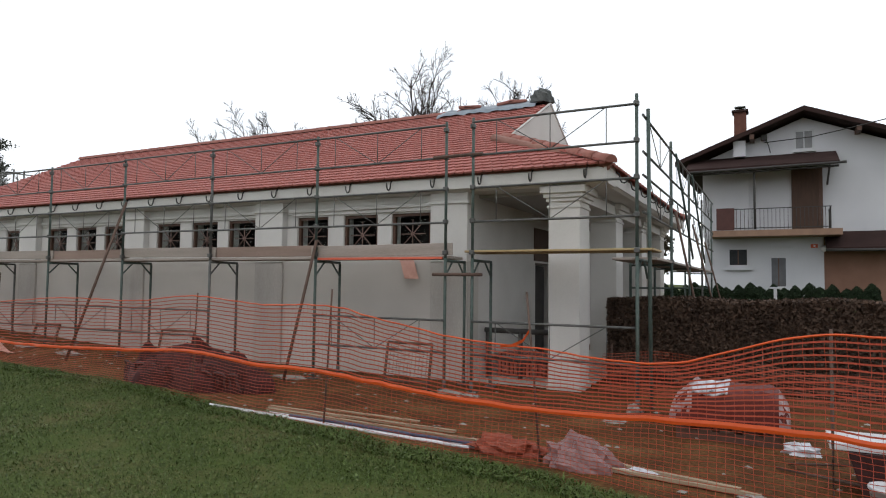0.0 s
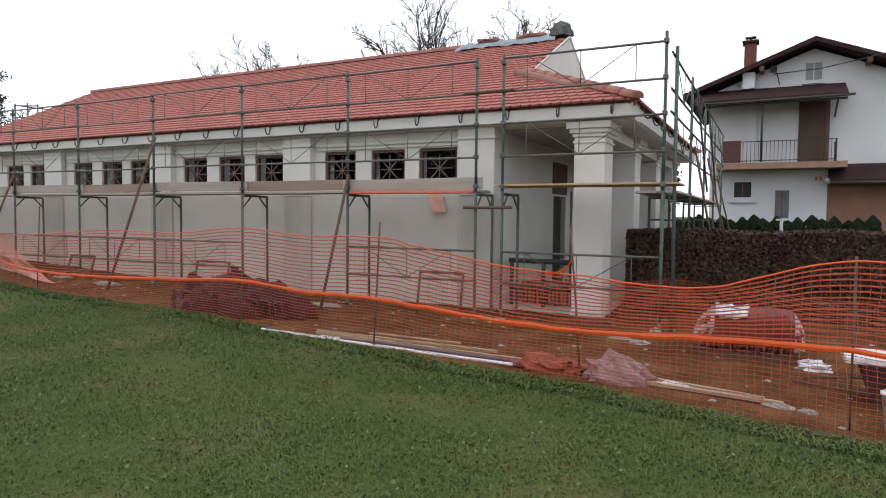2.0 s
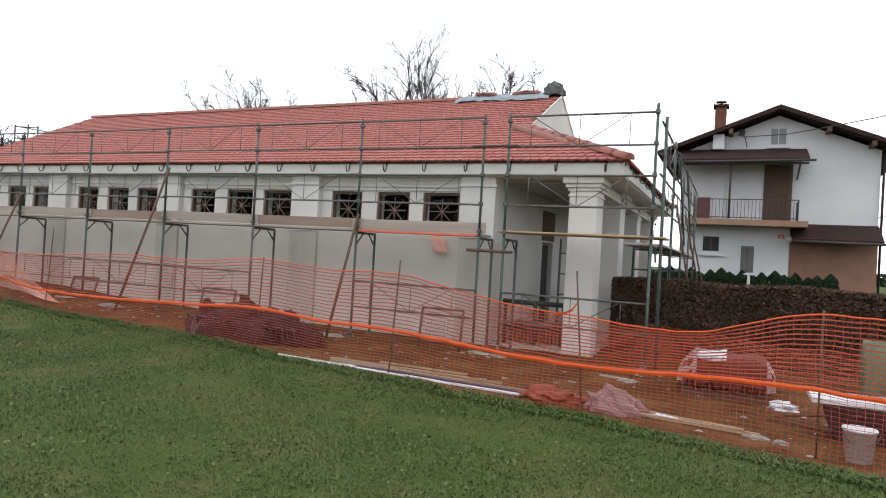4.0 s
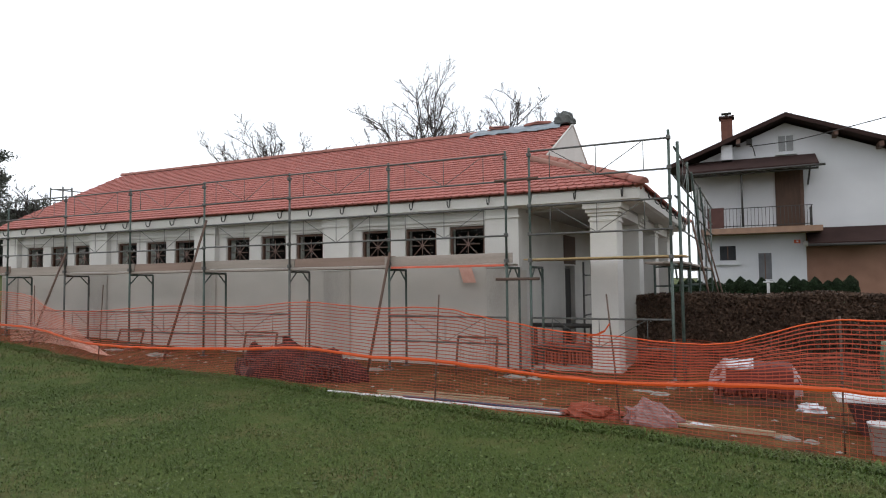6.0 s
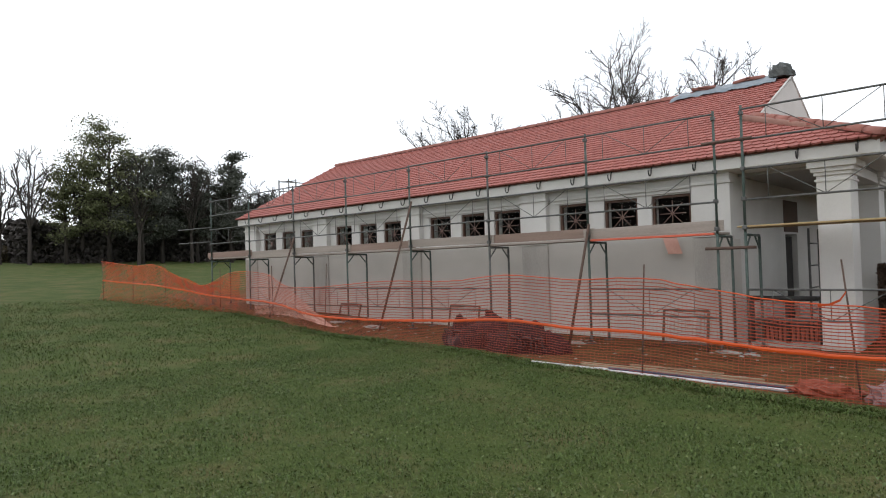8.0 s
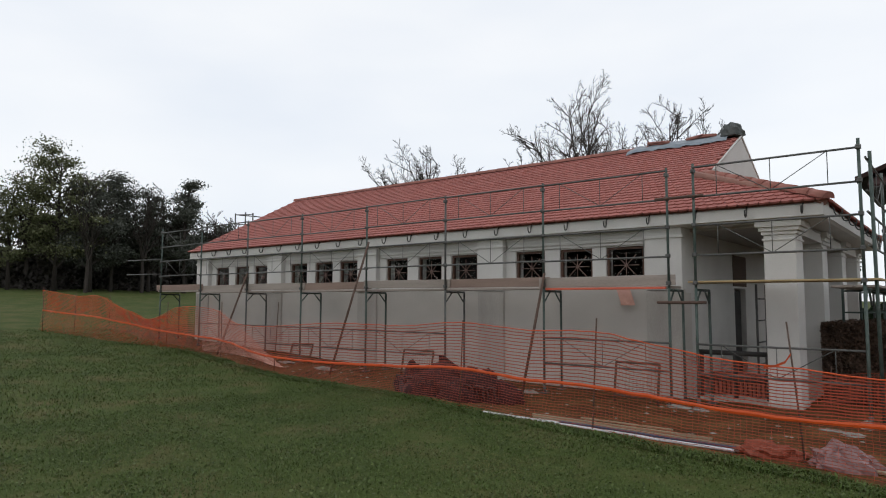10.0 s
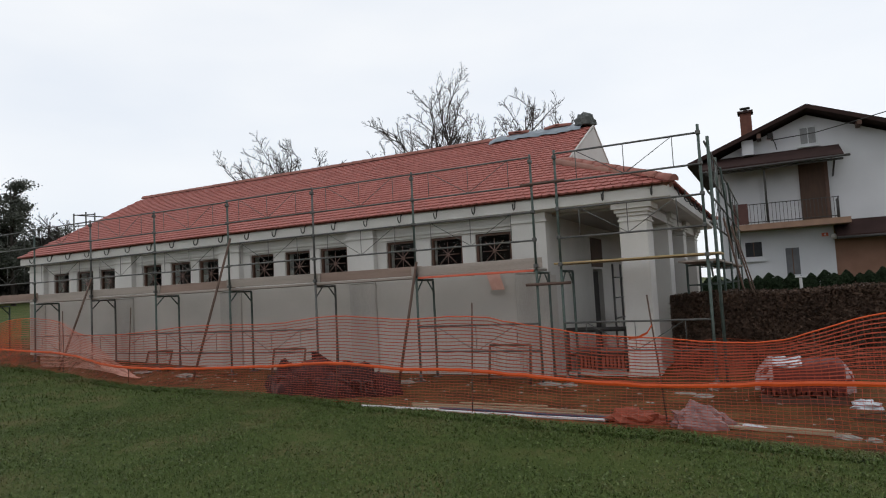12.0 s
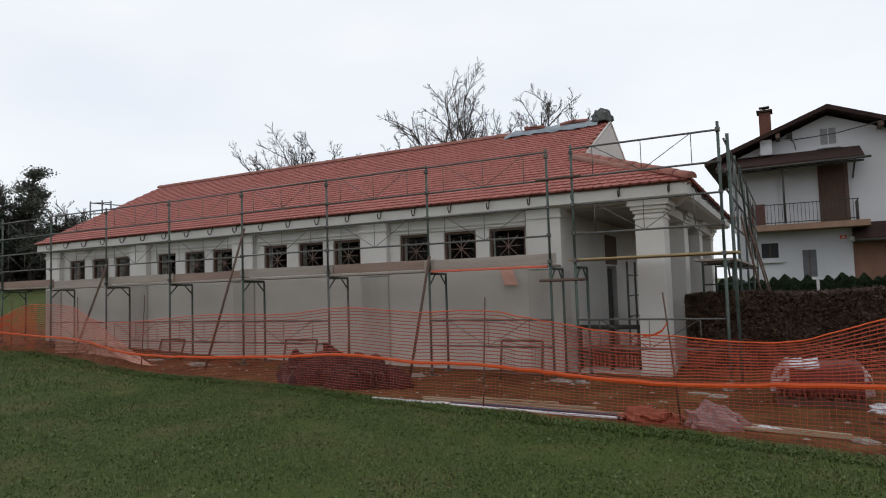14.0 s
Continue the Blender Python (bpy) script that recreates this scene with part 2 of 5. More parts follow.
# ---- ground ----
def edge_y(x):
    """Where the lawn ends and the trodden earth of the site begins."""
    base = float(np.interp(-x, (-3, 0, 2.8, 3.7, 4.7, 6, 7, 8.5, 12, 14.7, 18, 21, 40), (4.46, 5.18, 5.84, 5.95, 6.14, 6.43, 6.65, 7.0, 7.1, 7.5, 8.2, 8.6, 11)))
    return base + 0.12 * noise.noise(Vector((x * 1.3, 0, 4.0)))


def ground_material():
    m = bpy.data.materials.new("lawn_and_earth")
    m.use_nodes = True
    n, l = m.node_tree.nodes, m.node_tree.links
    p = n["Principled BSDF"]
    p.inputs["Roughness"].default_value = 0.95
    p.inputs["Specular IOR Level"].default_value = 0.15
    geo = n.new("ShaderNodeNewGeometry")

    def noise_node(scale, detail):
        k = n.new("ShaderNodeTexNoise")
        k.inputs["Scale"].default_value = scale
        k.inputs["Detail"].default_value = detail
        l.new(geo.outputs["Position"], k.inputs["Vector"])
        return k.outputs["Fac"]

    def ramp(fac, stops):
        r = n.new("ShaderNodeValToRGB")
        e = r.color_ramp.elements
        e[0].position, e[0].color = stops[0][0], (*stops[0][1], 1)
        e[1].position, e[1].color = stops[-1][0], (*stops[-1][1], 1)
        for q, c in stops[1:-1]:
            e.new(q).color = (*c, 1)
        l.new(fac, r.inputs[0])
        return r.outputs[0]

    def mix(fac, a, b, kind="MIX"):
        k = n.new("ShaderNodeMixRGB")
        k.blend_type = kind
        if isinstance(fac, float):
            k.inputs[0].default_value = fac
        else:
            l.new(fac, k.inputs[0])
        l.new(a, k.inputs[1])
        l.new(b, k.inputs[2])
        return k.outputs[0]

    grass = ramp(noise_node(1.1, 6), [(0.3, (0.038, 0.056, 0.011)), (0.5, (0.054, 0.073, 0.018)), (0.72, (0.1, 0.086, 0.037))])
    fine = ramp(noise_node(38, 5), [(0.3, (0.72, 0.75, 0.68)), (0.7, (1.22, 1.2, 1.14))])
    grass = mix(1.0, grass, fine, "MULTIPLY")
    earth = ramp(noise_node(1.6, 7), [(0.3, (0.056, 0.022, 0.008)), (0.5, (0.1, 0.043, 0.014)), (0.7, (0.15, 0.076, 0.03))])
    clods = ramp(noise_node(22, 6), [(0.3, (0.55, 0.55, 0.55)), (0.7, (1.3, 1.3, 1.3))])
    earth = mix(1.0, earth, clods, "MULTIPLY")
    att = n.new("ShaderNodeAttribute")
    att.attribute_name = "earth"
    l.new(mix(att.outputs["Fac"], grass, earth), p.inputs["Base Color"])
    bp = n.new("ShaderNodeBump")
    bp.inputs["Strength"].default_value = 0.6
    bp.inputs["Distance"].default_value = 0.03
    l.new(noise_node(30, 5), bp.inputs["Height"])
    l.new(bp.outputs[0], p.inputs["Normal"])
    return m


M_GROUND = ground_material()


def axis_steps(lo, hi, near_lo, near_hi, step, grow=1.35):
    a = list(np.arange(near_lo, near_hi + 1e-6, step))
    s, q = step, near_hi
    while q < hi:
        s *= grow
        q += s
        a.append(min(q, hi))
    s, q = step, near_lo
    while q > lo:
        s *= grow
        q -= s
        a.insert(0, max(q, lo))
    return a


xs = axis_steps(-1800, 1800, -26, 6, 0.25)
ys = axis_steps(-1800, 1800, -6, 13, 0.25)
verts = [(x, y, height(x, y)) for y in ys for x in xs]
nx = len(xs)
faces = [(j * nx + i, j * nx + i + 1, (j + 1) * nx + i + 1, (j + 1) * nx + i) for j in range(len(ys) - 1) for i in range(nx - 1)]
me = bpy.data.meshes.new("ground")
me.from_pydata(verts, [], faces)
me.materials.append(M_GROUND)
lay = me.attributes.new("earth", "FLOAT", "POINT")
for i, v in enumerate(verts):
    d = v[1] - edge_y(max(v[0], -40))
    w = min(1, max(0, 0.5 + d / 0.5 + 0.5 * noise.noise(Vector((v[0] * 2, v[1] * 2, 1)))))
    if v[1] > 21 or v[0] < -25 or v[0] > 4:
        w *= 0.0 if v[1] > 21 or v[0] < -27 else 0.6
    lay.data[i].value = w
for pl in me.polygons:
    pl.use_smooth = True
ground = tagged(new("ground", me), "short green lawn passing into trodden brown earth of a building site", "ground", kind="structure")

# ---- the new building ----
EX0, EX1 = -21.55, -2.35          # ends of the eaves
EY, EZ = 9.9, 3.42                # eaves line
RY, RZ = 14.43, 5.74              # ridge line
BY = 2 * RY - EY
SLOPE = (RZ - EZ) / (RY - EY)
WX0, WX1 = -21.45, -4.75          # outer faces of the end walls
WY0, WY1 = 10.22, 18.55
GX = -4.76                        # the little gable over the hip
TOP = 3.17                        # underside of the eaves


def wall_holes(name, x0, x1, y0, y1, z0, z1, holes, mat, label):
    """A wall along x with openings (x0, x1, z0, z1) right through it, as one mesh of blocks."""
    bm = bmesh.new()
    cuts = sorted({x0, x1, *[h[0] for h in holes], *[h[1] for h in holes]})
    for a, b in zip(cuts, cuts[1:]):
        mid = (a + b) / 2
        hs = [h for h in holes if h[0] < mid < h[1]]
        if not hs:
            box(bm, (a, y0, z0), (b, y1, z1))
        else:
            box(bm, (a, y0, z0), (b, y1, hs[0][2]))
            box(bm, (a, y0, hs[0][3]), (b, y1, z1))
    bmesh.ops.remove_doubles(bm, verts=bm.verts, dist=1e-4)
    return tagged(part(name, bm, mat), label, "wall", kind="structure")


# windows: four groups of three
WZ0, WZ1 = 2.2, 2.875
openings = []
GROUPS = ((-8.47, 0.79), (-12.45, 0.77), (-16.39, 0.73), (-20.36, 0.69))     # start of each group, width of its last window
for gx, last in GROUPS:
    for o, w in ((0.0, 0.74), (1.1, 0.75), (2.15, last)):
        openings.append((gx + o, gx + o + w, WZ0, WZ1))
wall_s = wall_holes("wall_south", WX0, WX1, 10.28, 10.6, 1.95, TOP, openings, M_WALL, "white rendered upper wall with rows of small windows")
bm = bmesh.new()
box(bm, (WX0, 10.2, -0.3), (WX1, 10.6, 1.95))
box(bm, (WX0, 10.195, 1.95), (WX1, 10.279, 2.02))
tagged(part("wall_south_base", bm, M_BASE), "grey base coat on the lower wall below the windows", "wall", kind="structure")
solid("wall_north", (WX0, WY1 - 0.3, -0.3), (WX1, WY1, TOP), M_WALL)
solid("wall_west", (WX0, 10.601, -0.3), (WX0 + 0.3, WY1 - 0.301, TOP + 0.05), M_WALL)
for o in (bpy.data.objects["wall_north"], bpy.data.objects["wall_west"]):
    tagged(o, "white rendered outer wall of the new building", "wall", kind="structure")
# gable wall at the west end
bm = bmesh.new()
prism(bm, [(10.25, TOP + 0.06), (18.6, TOP + 0.06), (RY, RZ - 0.25)], "x", WX0, WX0 + 0.3)
tagged(part("wall_west_gable", bm, M_WALL), "white rendered gable wall under the roof", "wall", kind="structure")
# end wall towards the porch, with a tall doorway
DY0, DY1 = 13.55, 14.5
bm = bmesh.new()
box(bm, (WX1 - 0.3, 10.601, -0.3), (WX1, DY0, TOP))
box(bm, (WX1 - 0.3, DY1, -0.3), (WX1, WY1 - 0.301, TOP))
box(bm, (WX1 - 0.3, DY0, 2.1), (WX1, DY1, TOP))
tagged(part("wall_east", bm, M_WALL), "white rendered porch wall with an open doorway", "wall", kind="structure")
# rooms behind the windows: unlit gloom is put into their surfaces' colour
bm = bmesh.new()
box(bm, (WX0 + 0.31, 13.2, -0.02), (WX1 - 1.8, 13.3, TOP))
tagged(part("wall_inner", bm, M_DARKIN), "inner wall behind the windows, painted near-black for an unlit room", "wall", kind="structure")
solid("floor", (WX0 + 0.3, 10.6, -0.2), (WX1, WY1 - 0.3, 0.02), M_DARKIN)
tagged(bpy.data.objects["floor"], "concrete floor inside the building, coloured near-black for missing light", "floor", kind="structure")
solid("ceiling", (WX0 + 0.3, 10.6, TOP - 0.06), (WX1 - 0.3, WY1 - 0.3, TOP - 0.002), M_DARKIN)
tagged(bpy.data.objects["ceiling"], "ceiling inside the building, its unlit look put into the colour", "ceiling", kind="structure")


def pilaster(x0, x1, y0=10.13, y1=10.3, z1=TOP - 0.002):
    p = thing("pilaster", ((x0 + x1) / 2, y0, 0), "white rendered flat pilaster with a stepped head on the wall", "pilaster", "pilasters of the wall", "structure")
    o = off(p)
    bm = bmesh.new()
    box(bm, Vector((x0, y0, 2.002)) + o, Vector((x1, y1, z1)) + o, 0.008)
    part("shaft", bm, M_WALL, p)
    bm = bmesh.new()
    box(bm, Vector((x0, y0 + 0.02, -0.3)) + o, Vector((x1, y1, 2.0)) + o, 0.008)
    part("lower_shaft", bm, M_DAMP, p, "darker bare cement lower part")
    bm = bmesh.new()
    box(bm, Vector((x0 - 0.03, y0 - 0.03, 2.98)) + o, Vector((x1 + 0.03, y1, 3.03)) + o, 0.006)
    part("moulding", bm, M_WALL, p)
    return p


for g in range(5):
    x1 = -4.752 - 3.97 * g
    pilaster(x1 - 0.7, x1)


def window(x0, x1):
    w = thing("window_1", ((x0 + x1) / 2, 10.42, WZ0), "small dark window with a brown frame, star-shaped lattice and rendered reveal", "window", "windows of the long wall", "structure")
    o = off(w)
    y = 10.325
    bm = bmesh.new()
    t = 0.05
    box(bm, Vector((x0 + 0.002, y, WZ0 + 0.002)) + o, Vector((x0 + t, y + 0.07, WZ1 - 0.002)) + o)
    box(bm, Vector((x1 - t, y, WZ0 + 0.002)) + o, Vector((x1 - 0.002, y + 0.07, WZ1 - 0.002)) + o)
    box(bm, Vector((x0 + t, y, WZ0 + 0.002)) + o, Vector((x1 - t, y + 0.07, WZ0 + t)) + o)
    box(bm, Vector((x0 + t, y, WZ1 - t)) + o, Vector((x1 - t, y + 0.07, WZ1 - 0.002)) + o)
    part("window_frame", bm, M_FRAME, w)
    part_glass = bmesh.new()
    box(part_glass, Vector((x0 + t, y + 0.045, WZ0 + t)) + o, Vector((x1 - t, y + 0.053, WZ1 - t)) + o)
    gl = part("pane", part_glass, M_GLASS, w)
    gl.visible_shadow = False
    cx, cz = (x0 + x1) / 2, (WZ0 + WZ1) / 2 - 0.03
    bm = bmesh.new()
    for k in range(4):
        a = math.pi * k / 4
        rr = 0.26 if k % 2 == 0 else 0.29
        d = Vector((math.cos(a) * rr, 0, math.sin(a) * rr))
        c = Vector((cx, y + 0.03, cz)) + o
        tube(bm, [c - d, c + d], 0.009, 6)
    box(bm, Vector((cx - 0.03, y + 0.012, cz - 0.03)) + o, Vector((cx + 0.03, y + 0.024, cz + 0.03)) + o, 0, Matrix.Rotation(radians(45), 4, "Y"))
    part("star_lattice", bm, M_LATTICE, w, "pale brown star lattice in front of the glass")
    return w


M_LATTICE = material("pale_rose_lattice", (0.15, 0.09, 0.075), (0.25, 0.17, 0.145), 0.7, 12, 60, 0.1)
for i, (a, b, _, _) in enumerate(openings):
    w = window(a, b)
    w.name = "window_%d" % (i + 1)
for gx, _ in GROUPS:
    bm = bmesh.new()
    box(bm, (gx - 0.17, 10.2, 2.965), (gx + 3.02, 10.279, 3.02), 0.006)
    box(bm, (gx - 0.14, 10.24, 2.9), (gx + 3.0, 10.279, 2.965), 0.004)
    tagged(part("window_hood", bm, M_WALL), "white rendered hood moulding over three windows", "moulding", "hoods over the windows", "structure")

# eaves: fascia board, soffit and the slab under the porch
bm = bmesh.new()
prism(bm, [(EY + 0.06, 3.2), (EY + 0.06, EZ - 0.03), (EY + 0.1, EZ - 0.01), (10.6, EZ + 0.2), (10.6, TOP + 0.001), (10.13, TOP + 0.001), (10.08, 3.2)], "x", EX0 + 0.05, EX1 - 0.06)
tagged(part("eaves_cornice", bm, M_WALL), "white rendered eaves cornice along the long wall", "cornice", kind="structure")
bm = bmesh.new()
prism(bm, [(EX1 - 0.06, 3.2), (EX1 - 0.06, EZ - 0.03), (EX1 - 0.1, EZ - 0.01), (EX1 - 0.5, EZ + 0.1), (EX1 - 0.5, TOP + 0.001), (EX1 - 0.13, TOP + 0.001), (EX1 - 0.08, 3.2)], "y", 10.601, BY - 0.1)
tagged(part("eaves_cornice_east", bm, M_WALL), "white rendered eaves cornice over the porch columns", "cornice", kind="structure")
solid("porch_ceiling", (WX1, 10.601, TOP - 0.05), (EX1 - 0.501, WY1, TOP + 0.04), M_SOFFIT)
tagged(bpy.data.objects["porch_ceiling"], "rendered ceiling of the open porch, its grey darkened for the shade there", "ceiling", kind="structure")
solid("porch_beam", (-3.35, 10.6, TOP - 0.22), (-2.86, WY1, TOP - 0.051), M_WALL)
tagged(bpy.data.objects["porch_beam"], "white rendered beam over the porch columns", "beam", kind="structure")
solid("porch_floor", (WX1, 10.25, -0.25), (-2.9, WY1, 0.022), M_BASE)
tagged(bpy.data.objects["porch_floor"], "grey concrete floor of the porch", "floor", kind="structure")


def column(x, y):
    c = thing("porch_column", (x, y, 0), "square white rendered porch column with a stepped capital", "column", "columns of the porch", "structure")
    bm = bmesh.new()
    box(bm, (-0.25, -0.29, -0.25), (0.25, 0.29, 2.93), 0.01)
    part("shaft", bm, M_WALL, c)
    bm = bmesh.new()
    for a, z0, z1 in ((0.02, 2.83, 2.87), (0.03, 2.93, 2.99), (0.065, 2.99, 3.06), (0.11, 3.06, 3.168)):
        box(bm, (-0.25 - a, -0.29 - a, z0), (0.25 + a, 0.29 + a, z1), 0.006)
    part("capital", bm, M_WALL, c)
    bm = bmesh.new()
    box(bm, (-0.27, -0.31, -0.2), (0.27, 0.31, 0.09), 0.008)
    part("plinth", bm, M_BASE, c)
    return c


col = column(-3.11, 10.45)
for y in (13.0, 15.6, 18.2):
    copy_thing(col, pose(-3.11, y, 0))

# ---- roof ----
roof = thing("roof", (-12, RY, RZ), "red clay plain-tile roof with a hipped end under a small gable", "roof", kind="structure")
RO = off(roof)
HIP = 0.415                           # the hip's own, flatter slope
H0 = EZ + (EX1 - GX) * HIP            # height of the hip at the little gable's foot
HYF = EY + (H0 - EZ) / SLOPE          # where the hip line reaches the gable
CUT = (HYF - EY) / (EX1 - GX)
bm = bmesh.new()
v = [Vector(p) + RO for p in ((EX0, EY + 0.12, EZ + 0.055), (EX1 - 0.12, EY + 0.12, EZ + 0.055), (GX, HYF, H0), (GX, RY, RZ), (EX0, RY, RZ), (EX0, BY - 0.12, EZ + 0.055), (EX1 - 0.12, BY - 0.12, EZ + 0.055), (GX, 2 * RY - HYF, H0))]
bv = [bm.verts.new(p) for p in v]
for q in ((0, 1, 2, 3, 4), (4, 3, 7, 6, 5), (1, 6, 7, 2)):
    bm.faces.new([bv[k] for k in q])
r = bmesh.ops.extrude_face_region(bm, geom=list(bm.faces))
for e in r["geom"]:
    if isinstance(e, bmesh.types.BMVert):
        e.co.z -= 0.06
bmesh.ops.recalc_face_normals(bm, faces=bm.faces)
part("roof_deck", bm, M_RIDGE, roof)
bm = bmesh.new()
prism(bm, [(HYF + 0.02 + RO.y, H0 + 0.02 + RO.z), (2 * RY - HYF - 0.02 + RO.y, H0 + 0.02 + RO.z), (RY + RO.y, RZ - 0.04 + RO.z)], "x", GX + RO.x, GX + 0.05 + RO.x)
part("gable_wall", bm, M_WALL, roof, "white rendered small gable")
for sgn in (-1, 1):
    bm = bmesh.new()
    y0 = RY + sgn * (RY - HYF)
    a, b = Vector((GX + 0.05, y0, H0 + 0.02)) + RO, Vector((GX + 0.05, RY, RZ + 0.02)) + RO
    tube(bm, [a, b], 0.024, 6)
    part("verge_board", bm, M_WALL, roof, "white verge of the gable")

ROW, WID = 0.18, 0.17
length = math.hypot(RY - EY, RZ - EZ)
rows_n = int(length / ROW)


def tile_shape():
    """A plain tile with a rounded tail; its tail at the origin, running up along y."""
    pts = [(-WID / 2 + 0.003, 0.29), (-WID / 2 + 0.004, 0.056), (-WID / 3, 0.02), (-WID / 8, 0.0), (WID / 8, 0.0), (WID / 3, 0.02), (WID / 2 - 0.004, 0.056), (WID / 2 - 0.003, 0.29)]
    tv = [(x, y, 0.04 - 0.11 * y) for x, y in pts] + [(x, y, 0.008 - 0.11 * y) for x, y in pts]
    k = len(pts)
    tf = [tuple(range(k))] + [(i + k, (i + 1) + k, i + 1, i) for i in range(k - 1)]
    return tv, [f if j == 0 else f for j, f in enumerate(tf)]


TV, TF = tile_shape()
tile_mesh = bpy.data.meshes.new("roof_tile")
tile_mesh.from_pydata(TV, [], TF)
tile_mesh.materials.append(M_TILE)
pitch, hip_pitch = math.atan(SLOPE), math.atan(HIP)
joined_v, joined_f, single = [], [], []
rng = random.Random(5)


def lay_tile(m, alone):
    if alone:
        single.append(m)
        return
    b = len(joined_v)
    joined_v.extend([tuple(m @ Vector(p)) for p in TV])
    joined_f.extend([tuple(i + b for i in f) for f in TF])


for r in range(rows_n + 1):
    s = r * ROW - 0.03
    y, z = EY + s * math.cos(pitch), EZ + s * math.sin(pitch) + 0.012
    if y > RY - 0.1:
        break
    xr = EX1 - (y - EY) / CUT if y < HYF else GX + 0.03
    x = EX0 + WID / 2 + (r % 2) * WID / 2
    while x < xr - WID * 0.3:
        m = Matrix.Translation(Vector((x, y, z)) + RO) @ Matrix.Rotation(pitch + rng.uniform(-0.006, 0.008), 4, "X") @ Matrix.Rotation(rng.uniform(-0.008, 0.008), 4, "Z")
        lay_tile(m, x > -5.4 and r < 15)
        x += WID
for r in range(rows_n + 1):                       # the hipped end
    s = r * ROW - 0.03
    x, z = EX1 - s * math.cos(hip_pitch), EZ + s * math.sin(hip_pitch) + 0.012
    if x < GX:
        break
    lo, hi = EY + (EX1 - x) * CUT, BY - (EX1 - x) * CUT
    y = lo + WID / 2 + (r % 2) * WID / 2
    while y < hi:
        m = Matrix.Translation(Vector((x, y, z)) + RO) @ Matrix.Rotation(radians(90), 4, "Z") @ Matrix.Rotation(hip_pitch + rng.uniform(-0.01, 0.01), 4, "X")
        lay_tile(m, False)
        y += WID
jm = bpy.data.meshes.new("tiling")
jm.from_pydata(joined_v, [], joined_f)
jm.materials.append(M_TILES)
jt = new("tiling", jm)
jt.parent = roof
tagged(jt, "rows of red clay plain tiles with rounded tails", kind="stuff")


def ridge_run(a, b, name, n):
    a, b = Vector(a), Vector(b)
    d = (b - a) / n
    u = d.normalized()
    side = u.cross(Vector((0, 0, 1))).normalized()
    up = side.cross(u)
    for i in range(n):
        bm = bmesh.new()
        p, q = a + d * i - u * 0.03, a + d * (i + 1) + u * 0.02
        rings = []
        for c, rr in ((p, 0.112), (q, 0.098)):
            rings.append([bm.verts.new(c + RO + rr * (math.cos(t) * side + math.sin(t) * up) - up * 0.02) for t in [math.pi * k / 6 for k in range(7)]])
        for k in range(6):
            f = bm.faces.new((rings[0][k], rings[0][k + 1], rings[1][k + 1], rings[1][k]))
            f.smooth = True
        bm.faces.new(rings[0])
        bm.faces.new(rings[1][::-1])
        bmesh.ops.recalc_face_normals(bm, faces=bm.faces)
        part(name, bm, M_RIDGE, roof)


ridge_run((EX0 + 0.06, RY, RZ + 0.03), (-6.6, RY, RZ + 0.03), "ridge_tile", 38)
ridge_run((EX1 + 0.02, EY - 0.02, EZ + 0.05), (GX - 0.05, HYF + 0.05, H0 + 0.05), "hip_tile", 9)
ridge_run((EX1 + 0.02, BY + 0.02, EZ + 0.05), (GX - 0.05, 2 * RY - HYF, H0 + 0.05), "hip_tile", 9)

for sgn in (-1, 1):                               # mortar under the hip tiles
    bm = bmesh.new()
    y0, y1 = (EY, HYF) if sgn < 0 else (BY, 2 * RY - HYF)
    tube(bm, [Vector((EX1 - 0.05, y0 - sgn * 0.1, EZ + 0.005)) + RO, Vector((GX - 0.2, y1 + sgn * 0.12, H0 + 0.0)) + RO], 0.085, 8)
    part("hip_mortar", bm, M_MORTAR, roof, "reddish mortar bedding the hip tiles")

# gutter hooks under the eaves
bm_h = bmesh.new()
tube(bm_h, [(0, 0.05, 0.02), (0, 0.0, -0.03), (0, -0.012, -0.11), (0, -0.035, -0.15), (0, -0.07, -0.165), (0, -0.105, -0.15), (0, -0.125, -0.11), (0, -0.13, -0.05)], 0.013, 6)
hook = part("gutter_hook", bm_h, M_BLACK)
hook.location = (EX1 - 0.35, EY + 0.03, EZ - 0.02)
tagged(hook, "black steel gutter bracket under the eaves, no gutter yet", "gutter bracket", "gutter brackets")
x = EX1 - 0.35 - 0.86
while x > EX0 + 0.2:
    copy_thing(hook, pose(x, EY + 0.03, EZ - 0.02))
    x -= 0.86
for y in (10.6, 11.5, 12.4, 13.3, 14.2, 15.1, 16.0):
    copy_thing(hook, pose(EX1 + 0.0, y, EZ - 0.02, 0, 0, 90))


# ---- scaffolding ----
POLES = [-4.65 - 2.46 * i for i in range(7)]
PY, DECK = 9.14, 2.04


def coupler(bm, p):
    box(bm, Vector(p) - Vector((0.035, 0.04, 0.035)), Vector(p) + Vector((0.035, 0.04, 0.035)), 0.01)


